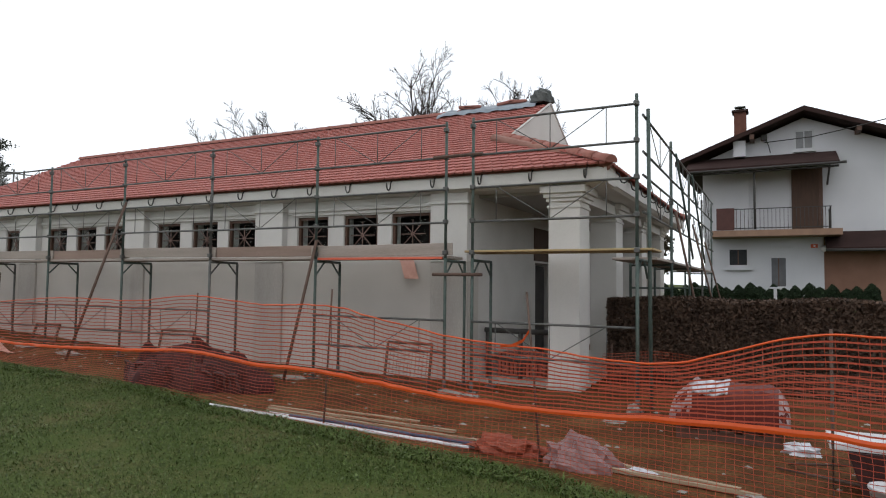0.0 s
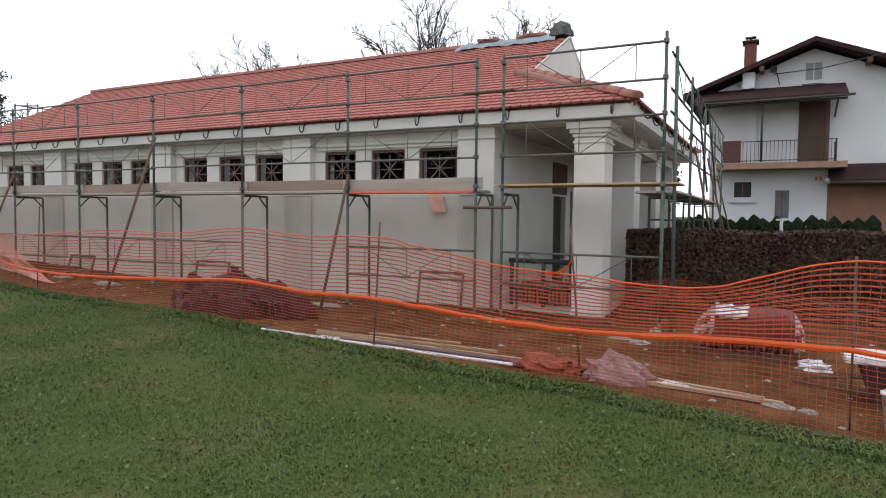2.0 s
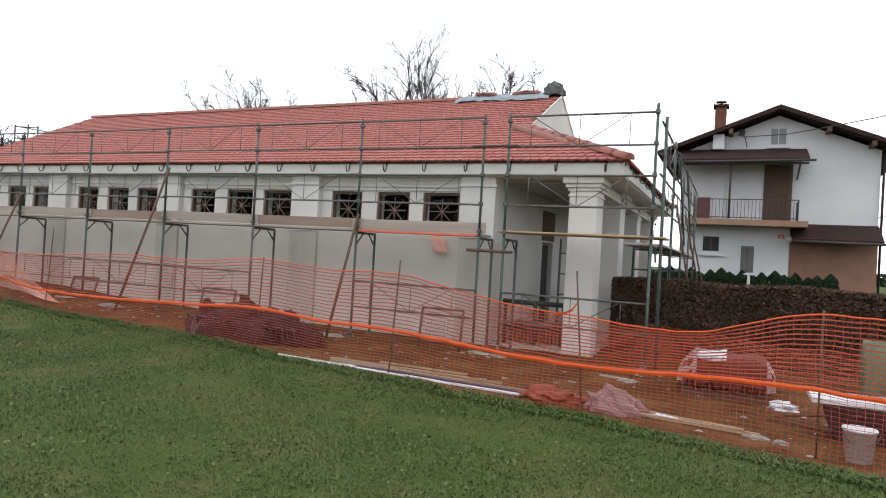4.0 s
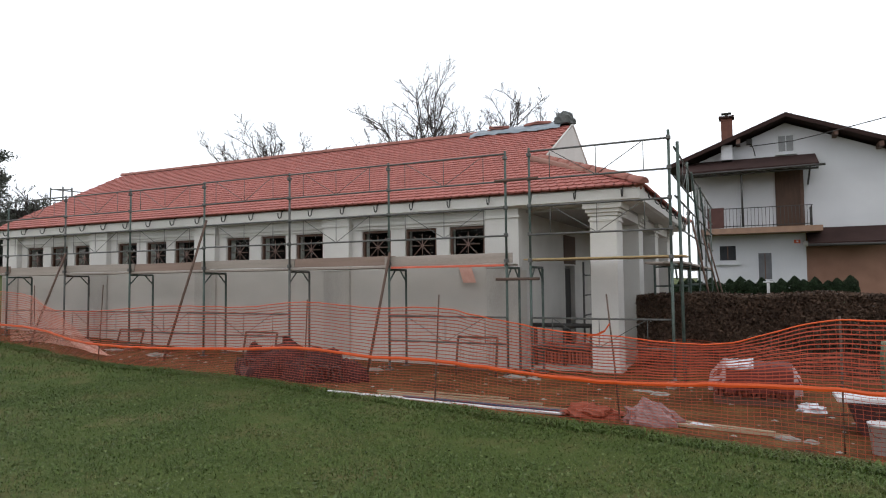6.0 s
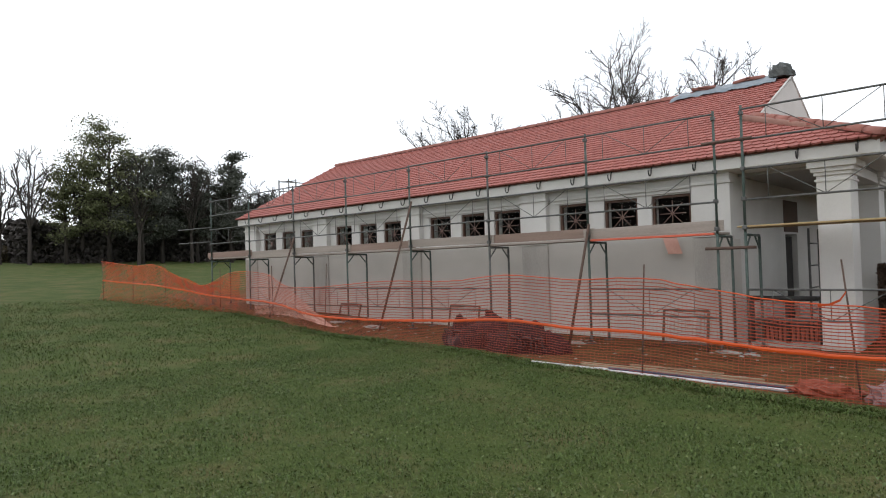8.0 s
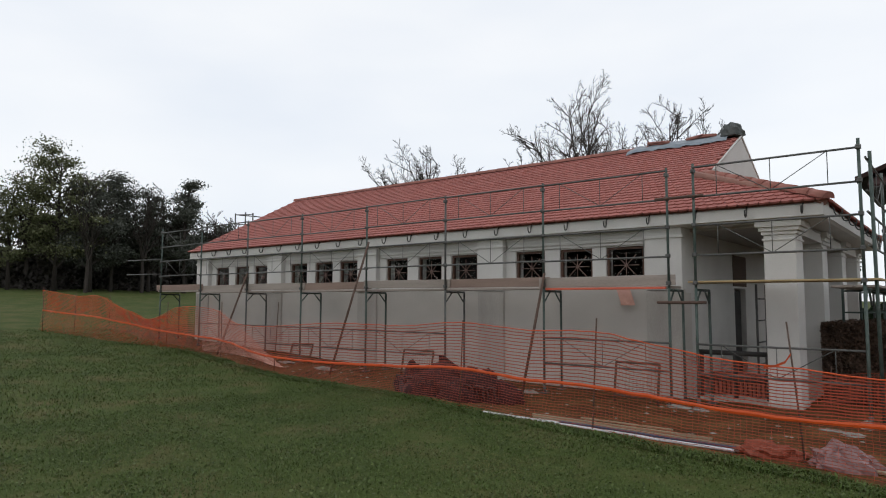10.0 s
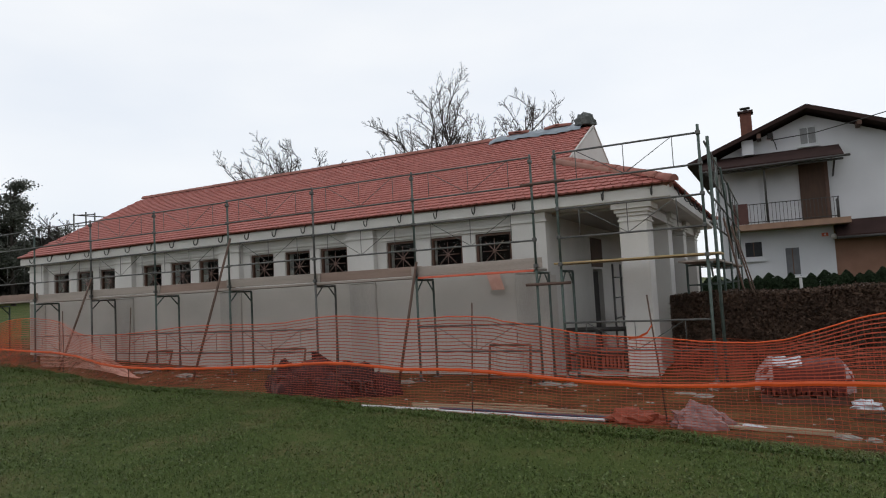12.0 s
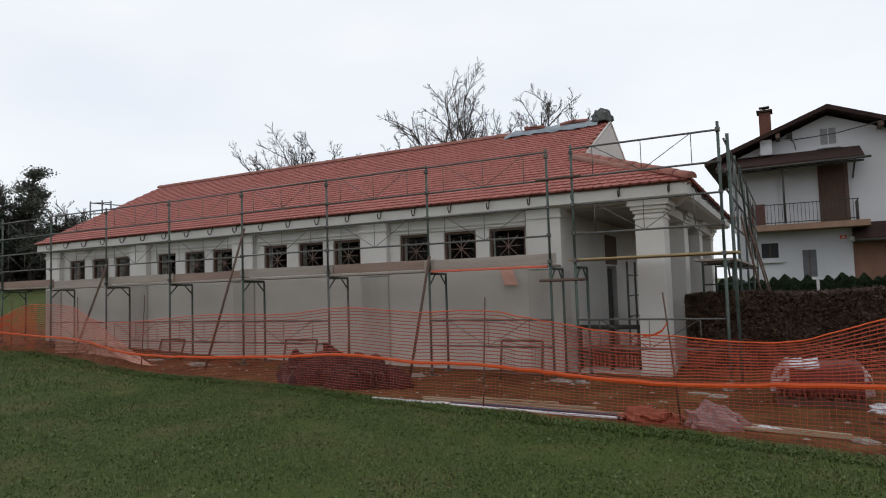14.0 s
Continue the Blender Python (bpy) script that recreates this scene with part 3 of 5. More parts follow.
def standard(x, y, inner_y, top, mat=M_GREEN, z0=None, inner=True):
    """One scaffold frame: two legs with a portal head under the deck, and the upper post."""
    z0 = height(x, y) if z0 is None else z0
    f = thing("scaffold_portal", (x, y, z0), "green painted steel scaffold frame, worn and spattered", "scaffold frame", "scaffold frames")
    o = off(f)
    iy = inner_y
    bar("outer_leg", [(x, y, z0 + 0.02), (x, y, DECK - 0.02)], 0.024, mat, f)
    if inner:
        bar("inner_leg", [(x, iy, z0 + 0.02), (x, iy, DECK - 0.08)], 0.024, mat, f)
    bar("upper_post", [(x, y, DECK - 0.02), (x, y, top)], 0.023, mat, f)
    bar("head_rail", [(x, y, DECK - 0.06), (x, iy, DECK - 0.06)], 0.022, mat, f)
    d = 1 if iy > y else -1
    for a, b in (((x, y, DECK - 0.3), (x, y + 0.24 * d, DECK - 0.07)), ((x, iy, DECK - 0.3), (x, iy - 0.24 * d, DECK - 0.07))):
        bar("gusset", [a, b], 0.016, mat, f, 6)
    for yy in (y, iy) if inner else (y,):
        bm = bmesh.new()
        box(bm, Vector((x - 0.075, yy - 0.075, z0)) + o, Vector((x + 0.075, yy + 0.075, z0 + 0.02)) + o)
        tube(bm, [Vector((x, yy, z0 + 0.02)) + o, Vector((x, yy, z0 + 0.16)) + o], 0.03, 8)
        part("base_plate", bm, M_STEEL, f)
    for z in (DECK + 0.53, DECK + 1.03, DECK + 1.52, top - 0.13, DECK + 0.06):
        bm = bmesh.new()
        coupler(bm, Vector((x, y - 0.01, z)) + o)
        part("coupler", bm, M_STEEL, f)
    return f


def guard_panel(a, b, z, gap=0.49, mat=M_STEEL):
    """A guard rail panel: two rails with short posts and a V of thin rods, between two posts."""
    a, b = Vector((a[0], a[1], z)), Vector((b[0], b[1], z))
    g = thing("guard_rail", (a + b) / 2, "dark steel scaffold guard rail panel with thin V bracing", "guard rail", "scaffold guard rails")
    o = off(g)
    up = Vector((0, 0, gap))
    bar("top_rail", [a + up, b + up], 0.0175, mat, g, 7)
    bar("bottom_rail", [a, b], 0.0175, mat, g, 7)
    for t in (0.17, 0.5, 0.84):
        p = a.lerp(b, t)
        bar("rod", [p, p + up], 0.007, mat, g, 5)
    for t in (0.17, 0.84):
        bar("brace", [a.lerp(b, 0.5), a.lerp(b, t) + up], 0.007, mat, g, 5)
    return g


for i, x in enumerate(POLES):
    standard(x, PY, PY + 0.69, 4.11, M_STEEL if i % 3 == 2 else M_GREEN)
standard(-4.19, PY - 0.02, PY + 0.69, 4.12)
corner = standard(-1.8, PY - 0.06, PY + 0.69, 4.18, inner=False)
bays = list(zip(POLES, POLES[1:])) + [(-1.8, -4.19)]
for i, (a, b) in enumerate(bays):
    tilt = 0.01 * (i % 3)
    for z in (2.555 + tilt, 3.545 + tilt):
        guard_panel((a, PY - 0.04), (b, PY - 0.04), z, 0.505)
    if i not in (1,):
        guard_panel((a, PY - 0.04), (b, PY - 0.04), 0.6, 0.48)
# rails running on past the last frame to the west
for z in (2.66, 3.16):
    r = bar("guard_tube", [(-21.8, PY - 0.05, z), (-24.2, PY - 0.05, z + 0.03)], 0.017, M_STEEL)
    tagged(r, "dark steel scaffold tube carried past the wall's end", "tube", "loose scaffold tubes")
standard(-21.86, PY, PY + 0.69, 4.2)
for z in (2.59, 3.56):
    guard_panel((-19.41, PY - 0.04), (-21.86, PY - 0.04), z)
# the scaffold at the west end, whose head shows over the roof
west = thing("west_scaffold_portal", (-22.9, 12.7, height(-22.9, 12.7)), "dark scaffold frame at the west end, rising above the roof", "scaffold frame")
for x, y in ((-22.95, 12.65), (-22.3, 13.0), (-22.35, 12.7)):
    bar("leg", [(x, y, height(x, y)), (x, y, 5.2)], 0.026, M_STEEL, west)
for z in (4.75, 5.14):
    bar("rail", [(-22.95, 12.65, z), (-22.3, 13.0, z)], 0.02, M_STEEL, west)
bar("long_rail", [(-22.95, 12.65, 5.15), (-22.3, 16.6, 5.15)], 0.02, M_STEEL, west)


def plank(x0, x1, y0, y1, z, mat, label, thick=0.045, group="scaffold deck planks"):
    bm = bmesh.new()
    box(bm, (x0, y0, z - thick), (x1, y1, z), 0.006)
    return tagged(part("scaffold_plank", bm, mat), label, "plank", group)


for i, (a, b) in enumerate(bays):
    if i < 6:
        for k in range(2):
            plank(b - 0.04, a - 0.006 if i == 0 else a - 0.05, PY + 0.03 + 0.31 * k, PY + 0.32 + 0.31 * k, DECK + 0.02, M_PLANK, "grey weathered scaffold deck board")
    # toe board on edge
    if i < 6:
        t = 0.012 * ((i * 37) % 5 - 2)
        bm = bmesh.new()
        w = 0.034 * (i % 2)
        box(bm, (b - 0.12, PY + 0.026 + w, DECK + 0.03 + t * 0.4), (a + 0.1, PY + 0.056 + w, DECK + 0.215 + t * 0.4), 0.005, Matrix.Rotation(radians(t * 12), 4, "Y"))
        tagged(part("toe_board", bm, M_PLANKB if i in (1, 3) else M_PLANK), "brown weathered toe board standing on edge on the scaffold" if i in (1, 3) else "grey weathered toe board standing on edge on the scaffold", "toe board", "toe boards")
plank(-7.06, -4.7, PY - 0.02, PY + 0.02, DECK - 0.0, M_REDPAINT, "red painted edge bar of the scaffold deck", 0.04, "painted deck edges")
for k in range(2):
    plank(-4.32, -1.6, PY - 0.03 + 0.36 * k, PY + 0.31 + 0.36 * k, DECK + 0.09, M_YELLOW, "yellow shuttering panel laid as scaffold deck", 0.03, "yellow deck panels")
for k in range(2):
    plank(-22.1, -19.48, PY + 0.03 + 0.31 * k, PY + 0.32 + 0.31 * k, DECK + 0.06, M_PLANK, "grey weathered scaffold deck board past the wall's end")

bm = bmesh.new()
box(bm, (-22.2, PY + 0.03, DECK + 0.065), (-19.35, PY + 0.06, DECK + 0.25), 0.005)
tagged(part("toe_board", bm, M_PLANKB), "reddish brown toe board standing on edge on the scaffold", "toe board", "toe boards")

# raking tubes that prop the scaffold
for x, z, fx, fy in ((-7.06, 2.33, -7.3, 8.62), (-11.91, 3.2, -12.1, 8.08), (-16.85, 2.57, -17.0, 8.28)):
    r = bar("raking_tube", [(fx, fy, height(fx, fy) + 0.01), (x, PY - 0.05, z)], 0.027, M_RUST)
    tagged(r, "rusty brown tube propping the scaffold from the ground", "tube", "raking scaffold tubes")
# short coupling tubes between the two neighbouring frames
for z in (1.77, 3.56):
    r = bar("coupling_tube", [(-4.84, PY - 0.05, z), (-4.02, PY - 0.05, z)], 0.026, M_RUST)
    tagged(r, "short rusty tube joining two scaffold frames", "tube", "short coupling tubes")


# the scaffold round the porch end
def end_frame(y, top, mat=M_GREEN):
    f = thing("end_scaffold_portal", (-1.9, y, 0), "worn green scaffold frame along the porch end", "scaffold frame", "end scaffold frames")
    for x, t in ((-2.44, DECK), (-1.76, top)):
        bar("leg", [(x, y, 0), (x, y, t)], 0.024, mat, f)
    for z in (0.55, 1.1, 1.6, DECK - 0.05):
        bar("rung", [(-2.44, y, z), (-1.76, y, z)], 0.017, mat, f, 6)
    o = off(f)
    for z in (1.0, 2.05, 3.05):
        for x in (-1.76,):
            bm = bmesh.new()
            coupler(bm, Vector((x, y, z)) + o)
            part("coupler", bm, M_STEEL, f)
    return f


for i, y in enumerate((11.9, 14.4, 16.9, 19.4)):
    end_frame(y, (4.1, 3.9, 3.7, 3.9)[i], M_GREEN if i != 2 else M_STEEL)
for k in range(2):
    bm = bmesh.new()
    box(bm, (-2.4 + 0.34 * k, 10.3, DECK - 0.02), (-2.08 + 0.34 * k, 19.4, DECK + 0.02), 0.006)
    tagged(part("scaffold_plank", bm, M_PLANK), "grey weathered scaffold deck board along the porch end", "plank", "scaffold deck planks")
end_pts = (9.08, 11.9, 14.4, 16.9, 19.4)
for a, b in zip(end_pts, end_pts[1:]):
    guard_panel((-1.72, a), (-1.72, b), 2.6)
    guard_panel((-1.72, a), (-1.72, b), 3.4)
for a, b in (((-1.69, 12.0, 3.9), (-1.69, 14.4, 2.2)), ((-1.7, 11.95, 2.9), (-1.2, 12.5, 0.05)), ((-1.7, 14.45, 2.9), (-1.1, 15.2, 0.05)), ((-1.7, 14.4, 3.9), (-1.7, 16.9, 2.2)), ((-1.7, 16.95, 2.7), (-1.1, 17.5, 0.05))):
    r = bar("diagonal_tube", [a, b], 0.02, M_RUST if b[2] < 1 else M_GREEN)
    tagged(r, "diagonal scaffold tube bracing the porch end", "tube", "diagonal scaffold tubes")
second = bar("leaning_tube", [(-1.66, PY + 0.12, 0.02), (-1.68, PY + 0.1, 4.0)], 0.026, M_GREEN)
tagged(second, "worn green tube standing beside the corner frame", "tube", "loose scaffold tubes")


# ---- neighbouring house ----
HY = 32.0
house = thing("house", (1, HY, 0.3), "two-storey white gabled house with brown roof, balcony and closed shutters", "house")


def hsolid(name, lo, hi, mat, label="", parent=None, bevel=0.0):
    pr = parent or house
    bm = bmesh.new()
    o = off(house)
    if parent:
        o = o - Vector(parent.location)
    box(bm, Vector(lo) + o, Vector(hi) + o, bevel)
    return part(name, bm, mat, pr, label)


HX0, HX1, HAX, HAZ = -3.2, 5.02, 0.92, 9.0
HG = 0.6
hsolid("lower_wall", (-3.1, HY, HG), (1.58, HY + 9, 3.72), M_HOUSE)
bm = bmesh.new()
o = off(house)
prism(bm, [(HX0 + o.x, 3.72 + o.z), (HX1 + o.x, 3.72 + o.z), (HX1 + o.x, 7.2 + o.z), (HAX + o.x, HAZ - 0.12 + o.z), (HX0 + o.x, 7.2 + o.z)], "y", HY + 0.5 + o.y, HY + 9 + o.y)
part("upper_wall", bm, M_HOUSE, house)
hsolid("garage_wall", (1.582, HY + 0.3, HG), (HX1, HY + 8.9, 3.718), M_HOUSE2, "peach rendered garage wall")
bm = bmesh.new()
for pts in ([(-4.3, 6.95), (HAX, HAZ), (HAX, HAZ + 0.17), (-4.3, 7.12)], [(HAX, HAZ), (6.12, 6.95), (6.12, 7.12), (HAX, HAZ + 0.17)]):
    prism(bm, [(x + o.x, z + o.z) for x, z in pts], "y", HY - 0.4 + o.y, HY + 9.6 + o.y)
part("roof", bm, M_BROWNROOF, house)
for sx in (-1, 1):
    bm = bmesh.new()
    a, b = (-4.3, 6.95) if sx < 0 else (6.12, 6.95), (HAX, HAZ)
    prism(bm, [(a[0] + o.x, a[1] - 0.01 + o.z), (b[0] + o.x, b[1] - 0.01 + o.z), (b[0] + o.x, b[1] + 0.19 + o.z), (a[0] + o.x, a[1] + 0.19 + o.z)], "y", HY - 0.45 + o.y, HY - 0.402 + o.y)
    part("bargeboard", bm, M_BROWNROOF, house, "dark brown bargeboard")
for x in (-1.1, 2.9, 4.6):
    z = HAZ - abs(x - HAX) * 0.394
    hsolid("purlin_end", (x - 0.09, HY - 0.38, z - 0.28), (x + 0.09, HY + 0.5, z - 0.06), M_FRAME)
ch = hsolid("chimney", (-1.87, HY + 0.9, 7.4), (-1.36, HY + 1.45, 9.5), M_BRICK, "red brick chimney")
hsolid("chimney_cap", (-1.96, HY + 0.8, 9.5), (-1.27, HY + 1.55, 9.6), M_BROWNROOF, "", ch)
bar("cowl", [(-1.62, HY + 1.2, 9.6), (-1.62, HY + 1.2, 9.76)], 0.07, M_STEEL, house)
hsolid("cowl_hood", (-1.85, HY + 1.0, 9.76), (-1.39, HY + 1.4, 9.8), M_STEEL)
hsolid("vent_box", (-1.86, HY - 0.1, 7.25), (-1.36, HY + 0.5, 7.95), M_HOUSE)
# awning over the balcony
bm = bmesh.new()
prism(bm, [(HY - 1.35 + o.y, 6.5 + o.z), (HY - 1.35 + o.y, 6.6 + o.z), (HY + 0.5 + o.y, 7.32 + o.z), (HY + 0.5 + o.y, 7.22 + o.z)], "x", -3.75 + o.x, 2.12 + o.x)
part("awning", bm, M_BROWNROOF, house, "dark brown sheet awning over the balcony")
bar("awning_gutter", [(-3.7, HY - 1.4, 6.44), (2.35, HY - 1.4, 6.5)], 0.055, M_BLACK, house)
bar("awning_beam", [(-3.5, HY - 1.2, 6.36), (2.1, HY - 1.2, 6.4)], 0.05, M_BLACK, house)
bar("awning_post", [(-1.0, HY - 1.15, 3.9), (-1.0, HY - 1.15, 6.4)], 0.045, M_BLACK, house)
bar("awning_strut", [(1.78, HY + 0.5, 5.9), (1.78, HY - 1.1, 6.45)], 0.04, M_BLACK, house)
# balcony
hsolid("balcony_slab", (-2.75, HY - 1.3, 3.6), (2.18, HY + 0.5, 3.86), M_CONC, "terracotta coloured balcony slab")
hsolid("balcony_panel", (-2.5, HY - 1.22, 3.88), (-1.79, HY - 1.16, 4.83), M_PANELRED, "dark red-brown balcony panel")
rail = thing("balcony_railing", (-0.1, HY - 1.2, 3.86), "thin dark metal balcony railing with upright bars", "railing")
for z in (3.95, 4.77):
    bar("rail", [(-1.79, HY - 1.2, z), (1.8, HY - 1.2, z)], 0.02, M_BLACK, rail, 6)
x = -1.7
while x < 1.8:
    bar("baluster", [(x, HY - 1.2, 3.86), (x, HY - 1.2, 4.77)], 0.011, M_BLACK, rail, 5)
    x += 0.15
bar("side_rail", [(1.8, HY - 1.2, 4.77), (1.8, HY + 0.48, 4.77)], 0.02, M_BLACK, rail, 6)
for t in range(1, 8):
    bar("baluster", [(1.8, HY - 1.2 + t * 0.21, 3.86), (1.8, HY - 1.2 + t * 0.21, 4.77)], 0.011, M_BLACK, rail, 5)
# shutters, windows and doors of the house
hsolid("balcony_door", (0.42, HY + 0.42, 3.87), (1.46, HY + 0.498, 6.6), M_BROWN, "brown closed roller shutter over the balcony door")
hsolid("door_post", (1.46, HY + 0.38, 3.87), (1.6, HY + 0.498, 6.65), M_FRAME)
hsolid("pier", (-1.8, HY + 0.35, 3.87), (-1.25, HY + 0.498, 6.9), M_HOUSE)


def house_window(x0, x1, z0, z1, y, inner, name, label, rim=0.14, case=None):
    w = hsolid(name, (x0 - rim, y - 0.06, z0 - rim), (x1 + rim, y - 0.002, z1 + rim), case or M_HOUSE, label)
    hsolid("sash", (x0, y - 0.075, z0), (x1, y - 0.06, z1), inner, "", w)
    hsolid("mullion", ((x0 + x1) / 2 - 0.02, y - 0.09, z0), ((x0 + x1) / 2 + 0.02, y - 0.075, z1), M_GREY if inner is M_SHUT else M_FRAME, "", w)
    hsolid("window_sill", (x0 - rim - 0.06, y - 0.16, z0 - rim - 0.09), (x1 + rim + 0.06, y - 0.002, z0 - rim - 0.002), M_GREY, "", w)
    return w


M_SHUT = material("grey_shutter", (0.16, 0.165, 0.17), (0.24, 0.245, 0.25), 0.7, 4, 30, 0.2)
M_SHUT2 = material("dark_grey_shutter", (0.07, 0.072, 0.078), (0.11, 0.113, 0.12), 0.6, 4, 30, 0.2)
M_PANE = material("dark_pane", (0.012, 0.013, 0.015), (0.03, 0.032, 0.036), 0.3, 2, 10, 0.0, spec=0.15)
house_window(0.62, 1.24, 7.52, 8.25, HY + 0.5, M_SHUT, "gable_window", "pale attic window with closed grey shutters", 0.08, M_GREY)
house_window(-2.06, -1.36, 2.42, 3.1, HY, M_PANE, "ground_window", "white framed ground floor window with a dark pane")
house_window(-0.4, 0.15, 1.5, 2.72, HY, M_SHUT2, "shuttered_window", "ground floor window with grey roller shutter half down", 0.12)
hsolid("shutter_case", (-0.55, HY - 0.09, 2.86), (0.32, HY - 0.002, 3.16), M_HOUSE)
hsolid("lintel_shade", (-0.58, HY - 0.12, 3.17), (0.35, HY - 0.002, 3.22), M_GREY)
bm = bmesh.new()
prism(bm, [(HY - 0.9 + o.y, 2.98 + o.z), (HY - 0.9 + o.y, 3.12 + o.z), (HY + 0.49 + o.y, 3.86 + o.z), (HY + 0.49 + o.y, 3.7 + o.z)], "x", 1.62 + o.x, 5.05 + o.x)
part("garage_canopy", bm, M_BROWNROOF, house, "dark brown tiled canopy over the garage")
bar("canopy_gutter", [(1.6, HY - 0.97, 3.0), (5.15, HY - 0.97, 2.98)], 0.06, M_BLACK, house)
bar("downpipe", [(5.1, HY + 0.3, 7.0), (5.1, HY + 0.3, 0.7)], 0.05, M_BROWNROOF, house)
bm = bmesh.new()
bmesh.ops.create_uvsphere(bm, u_segments=12, v_segments=8, radius=0.13, matrix=Matrix.Translation(Vector((1.58, HY - 0.14, 3.1)) + o))
part("wall_lamp", bm, M_WHITEPVC, house, "round white wall lamp")
sign = hsolid("number_plate", (1.1, HY - 0.03, 3.14), (1.36, HY - 0.004, 3.3), M_REDPAINT, "small red plate with a pale bar")
hsolid("plate_bar", (1.2, HY - 0.04, 3.18), (1.27, HY - 0.03, 3.26), M_WHITEPVC, "", sign)
hsolid("insulator", (-0.75, HY + 0.2, 7.98), (-0.5, HY + 0.5, 8.22), M_BLACK)
bar("entry_cable", [(-0.55, HY + 0.45, 8.0), (-0.45, HY + 0.4, 7.75), (-0.38, HY + 0.4, 7.4)], 0.02, M_BLACK, house, 5)
wire = bar("power_cable", [(-0.6, HY + 0.2, 8.05), (1.2, HY - 0.1, 8.08), (2.7, HY - 0.6, 8.25), (4.5, HY - 0.9, 8.55), (7, HY - 1.2, 9.1), (14, HY - 2, 11.2), (40, HY - 4, 20)], 0.022, M_BLACK, None, 5)
tagged(wire, "black overhead cable running to the house gable", "cable")
wire = bar("power_cable", [(5.0, HY + 5, 4.6), (9, HY + 4, 5.6), (40, HY, 14)], 0.022, M_BLACK, None, 5)
tagged(wire, "black overhead cable behind the house", "cable")


house.location.z += 0.2            # it stands on a raised plot
rail.location.z += 0.2


# ---- foliage ----
def leaf_material(name, a, b, rough=0.7):
    m = material(name, a, b, rough, 3, 30, 0.0, vary=0.45, isles=True, spec=0.2)
    return m


M_DRYHEDGE = leaf_material("brown_beech_leaves", (0.042, 0.027, 0.02), (0.1, 0.064, 0.045))
M_EVERGREEN = leaf_material("dark_evergreen", (0.01, 0.02, 0.009), (0.025, 0.042, 0.018))
M_PINE = leaf_material("pine_needles", (0.05, 0.055, 0.046), (0.1, 0.105, 0.085))
M_YOUNG = leaf_material("olive_leaves", (0.075, 0.085, 0.04), (0.14, 0.145, 0.075))
M_GRASS = material("grass_blades", (0.052, 0.077, 0.018), (0.128, 0.115, 0.048), 0.6, 0.9, 14, 0.0, vary=0.28, isles=True, spec=0.2, spread=0.45, third=(0.066, 0.101, 0.024))
M_WEED = leaf_material("weed_leaves", (0.05, 0.085, 0.024), (0.115, 0.13, 0.052), 0.5)
M_WOODDARK = leaf_material("dark_twigs", (0.038, 0.033, 0.03), (0.075, 0.066, 0.06))
M_SCRUB = leaf_material("brown_scrub", (0.035, 0.028, 0.016), (0.07, 0.055, 0.032))
# pale blue-grey: the wood's colour with distance haze mixed in
M_HILL = material("hazy_far_wood", (0.1, 0.12, 0.13), (0.15, 0.17, 0.185), 1.0, 0.05, 0.4, 0.0)


def leaves(name, n, place, size, mat, parent, seed, label="", long=1.6):
    """Many small bent leaves; place(rng) gives a point."""
    rng = random.Random(seed)
    vs, fs = [], []
    for _ in range(n):
        p = place(rng)
        if p is None:
            continue
        u = Vector((rng.gauss(0, 1), rng.gauss(0, 1), rng.gauss(0, 1))).normalized()
        w = u.cross(Vector((rng.gauss(0, 1), rng.gauss(0, 1), rng.gauss(0, 1)))).normalized()
        s = size * rng.uniform(0.6, 1.4)
        b = len(vs)
        vs += [tuple(p - u * s * long * 0.5), tuple(p + w * s * 0.5), tuple(p + u * s * long * 0.5), tuple(p - w * s * 0.5)]
        fs.append((b, b + 1, b + 2, b + 3))
    me = bpy.data.meshes.new(name)
    me.from_pydata(vs, [], fs)
    me.materials.append(mat)
    ob = new(name, me)
    if parent is not None:
        ob.parent = parent
    if label:
        ob["label"] = label
    return ob


# brown clipped hedge behind the site
hedge = thing("hedge", (0.5, 12.3, 0), "clipped hedge with brown withered leaves and dark twigs", "hedge")


def in_hedge(rng):
    x, y, z = rng.uniform(-2.75, 5.2), rng.uniform(11.45, 14.6), rng.uniform(0.02, 1.43)
    if rng.random() < 0.55:
        y = 11.45 + abs(rng.gauss(0, 0.1))
    d = min(y - 11.45, 1.43 - z, x + 2.75)
    if rng.random() < d * 4.5:
        return None
    bulge = 0.06 * noise.noise(Vector((x * 1.2, z * 1.4, y)))
    return Vector((x - 0.5, y - 12.3 - bulge, z * (1 + 0.04 * noise.noise(Vector((x * 0.8, 0, 0))))))


leaves("hedge_leaves", 260000, in_hedge, 0.036, M_DRYHEDGE, hedge, 3)
# plain dark box added in place of the shaded twigs behind the leaves
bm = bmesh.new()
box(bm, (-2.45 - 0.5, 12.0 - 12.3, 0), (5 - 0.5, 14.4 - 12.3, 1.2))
part("hedge_core", bm, M_BARK, hedge, "solid dark filler inside the hedge, for twigs and the shade between")

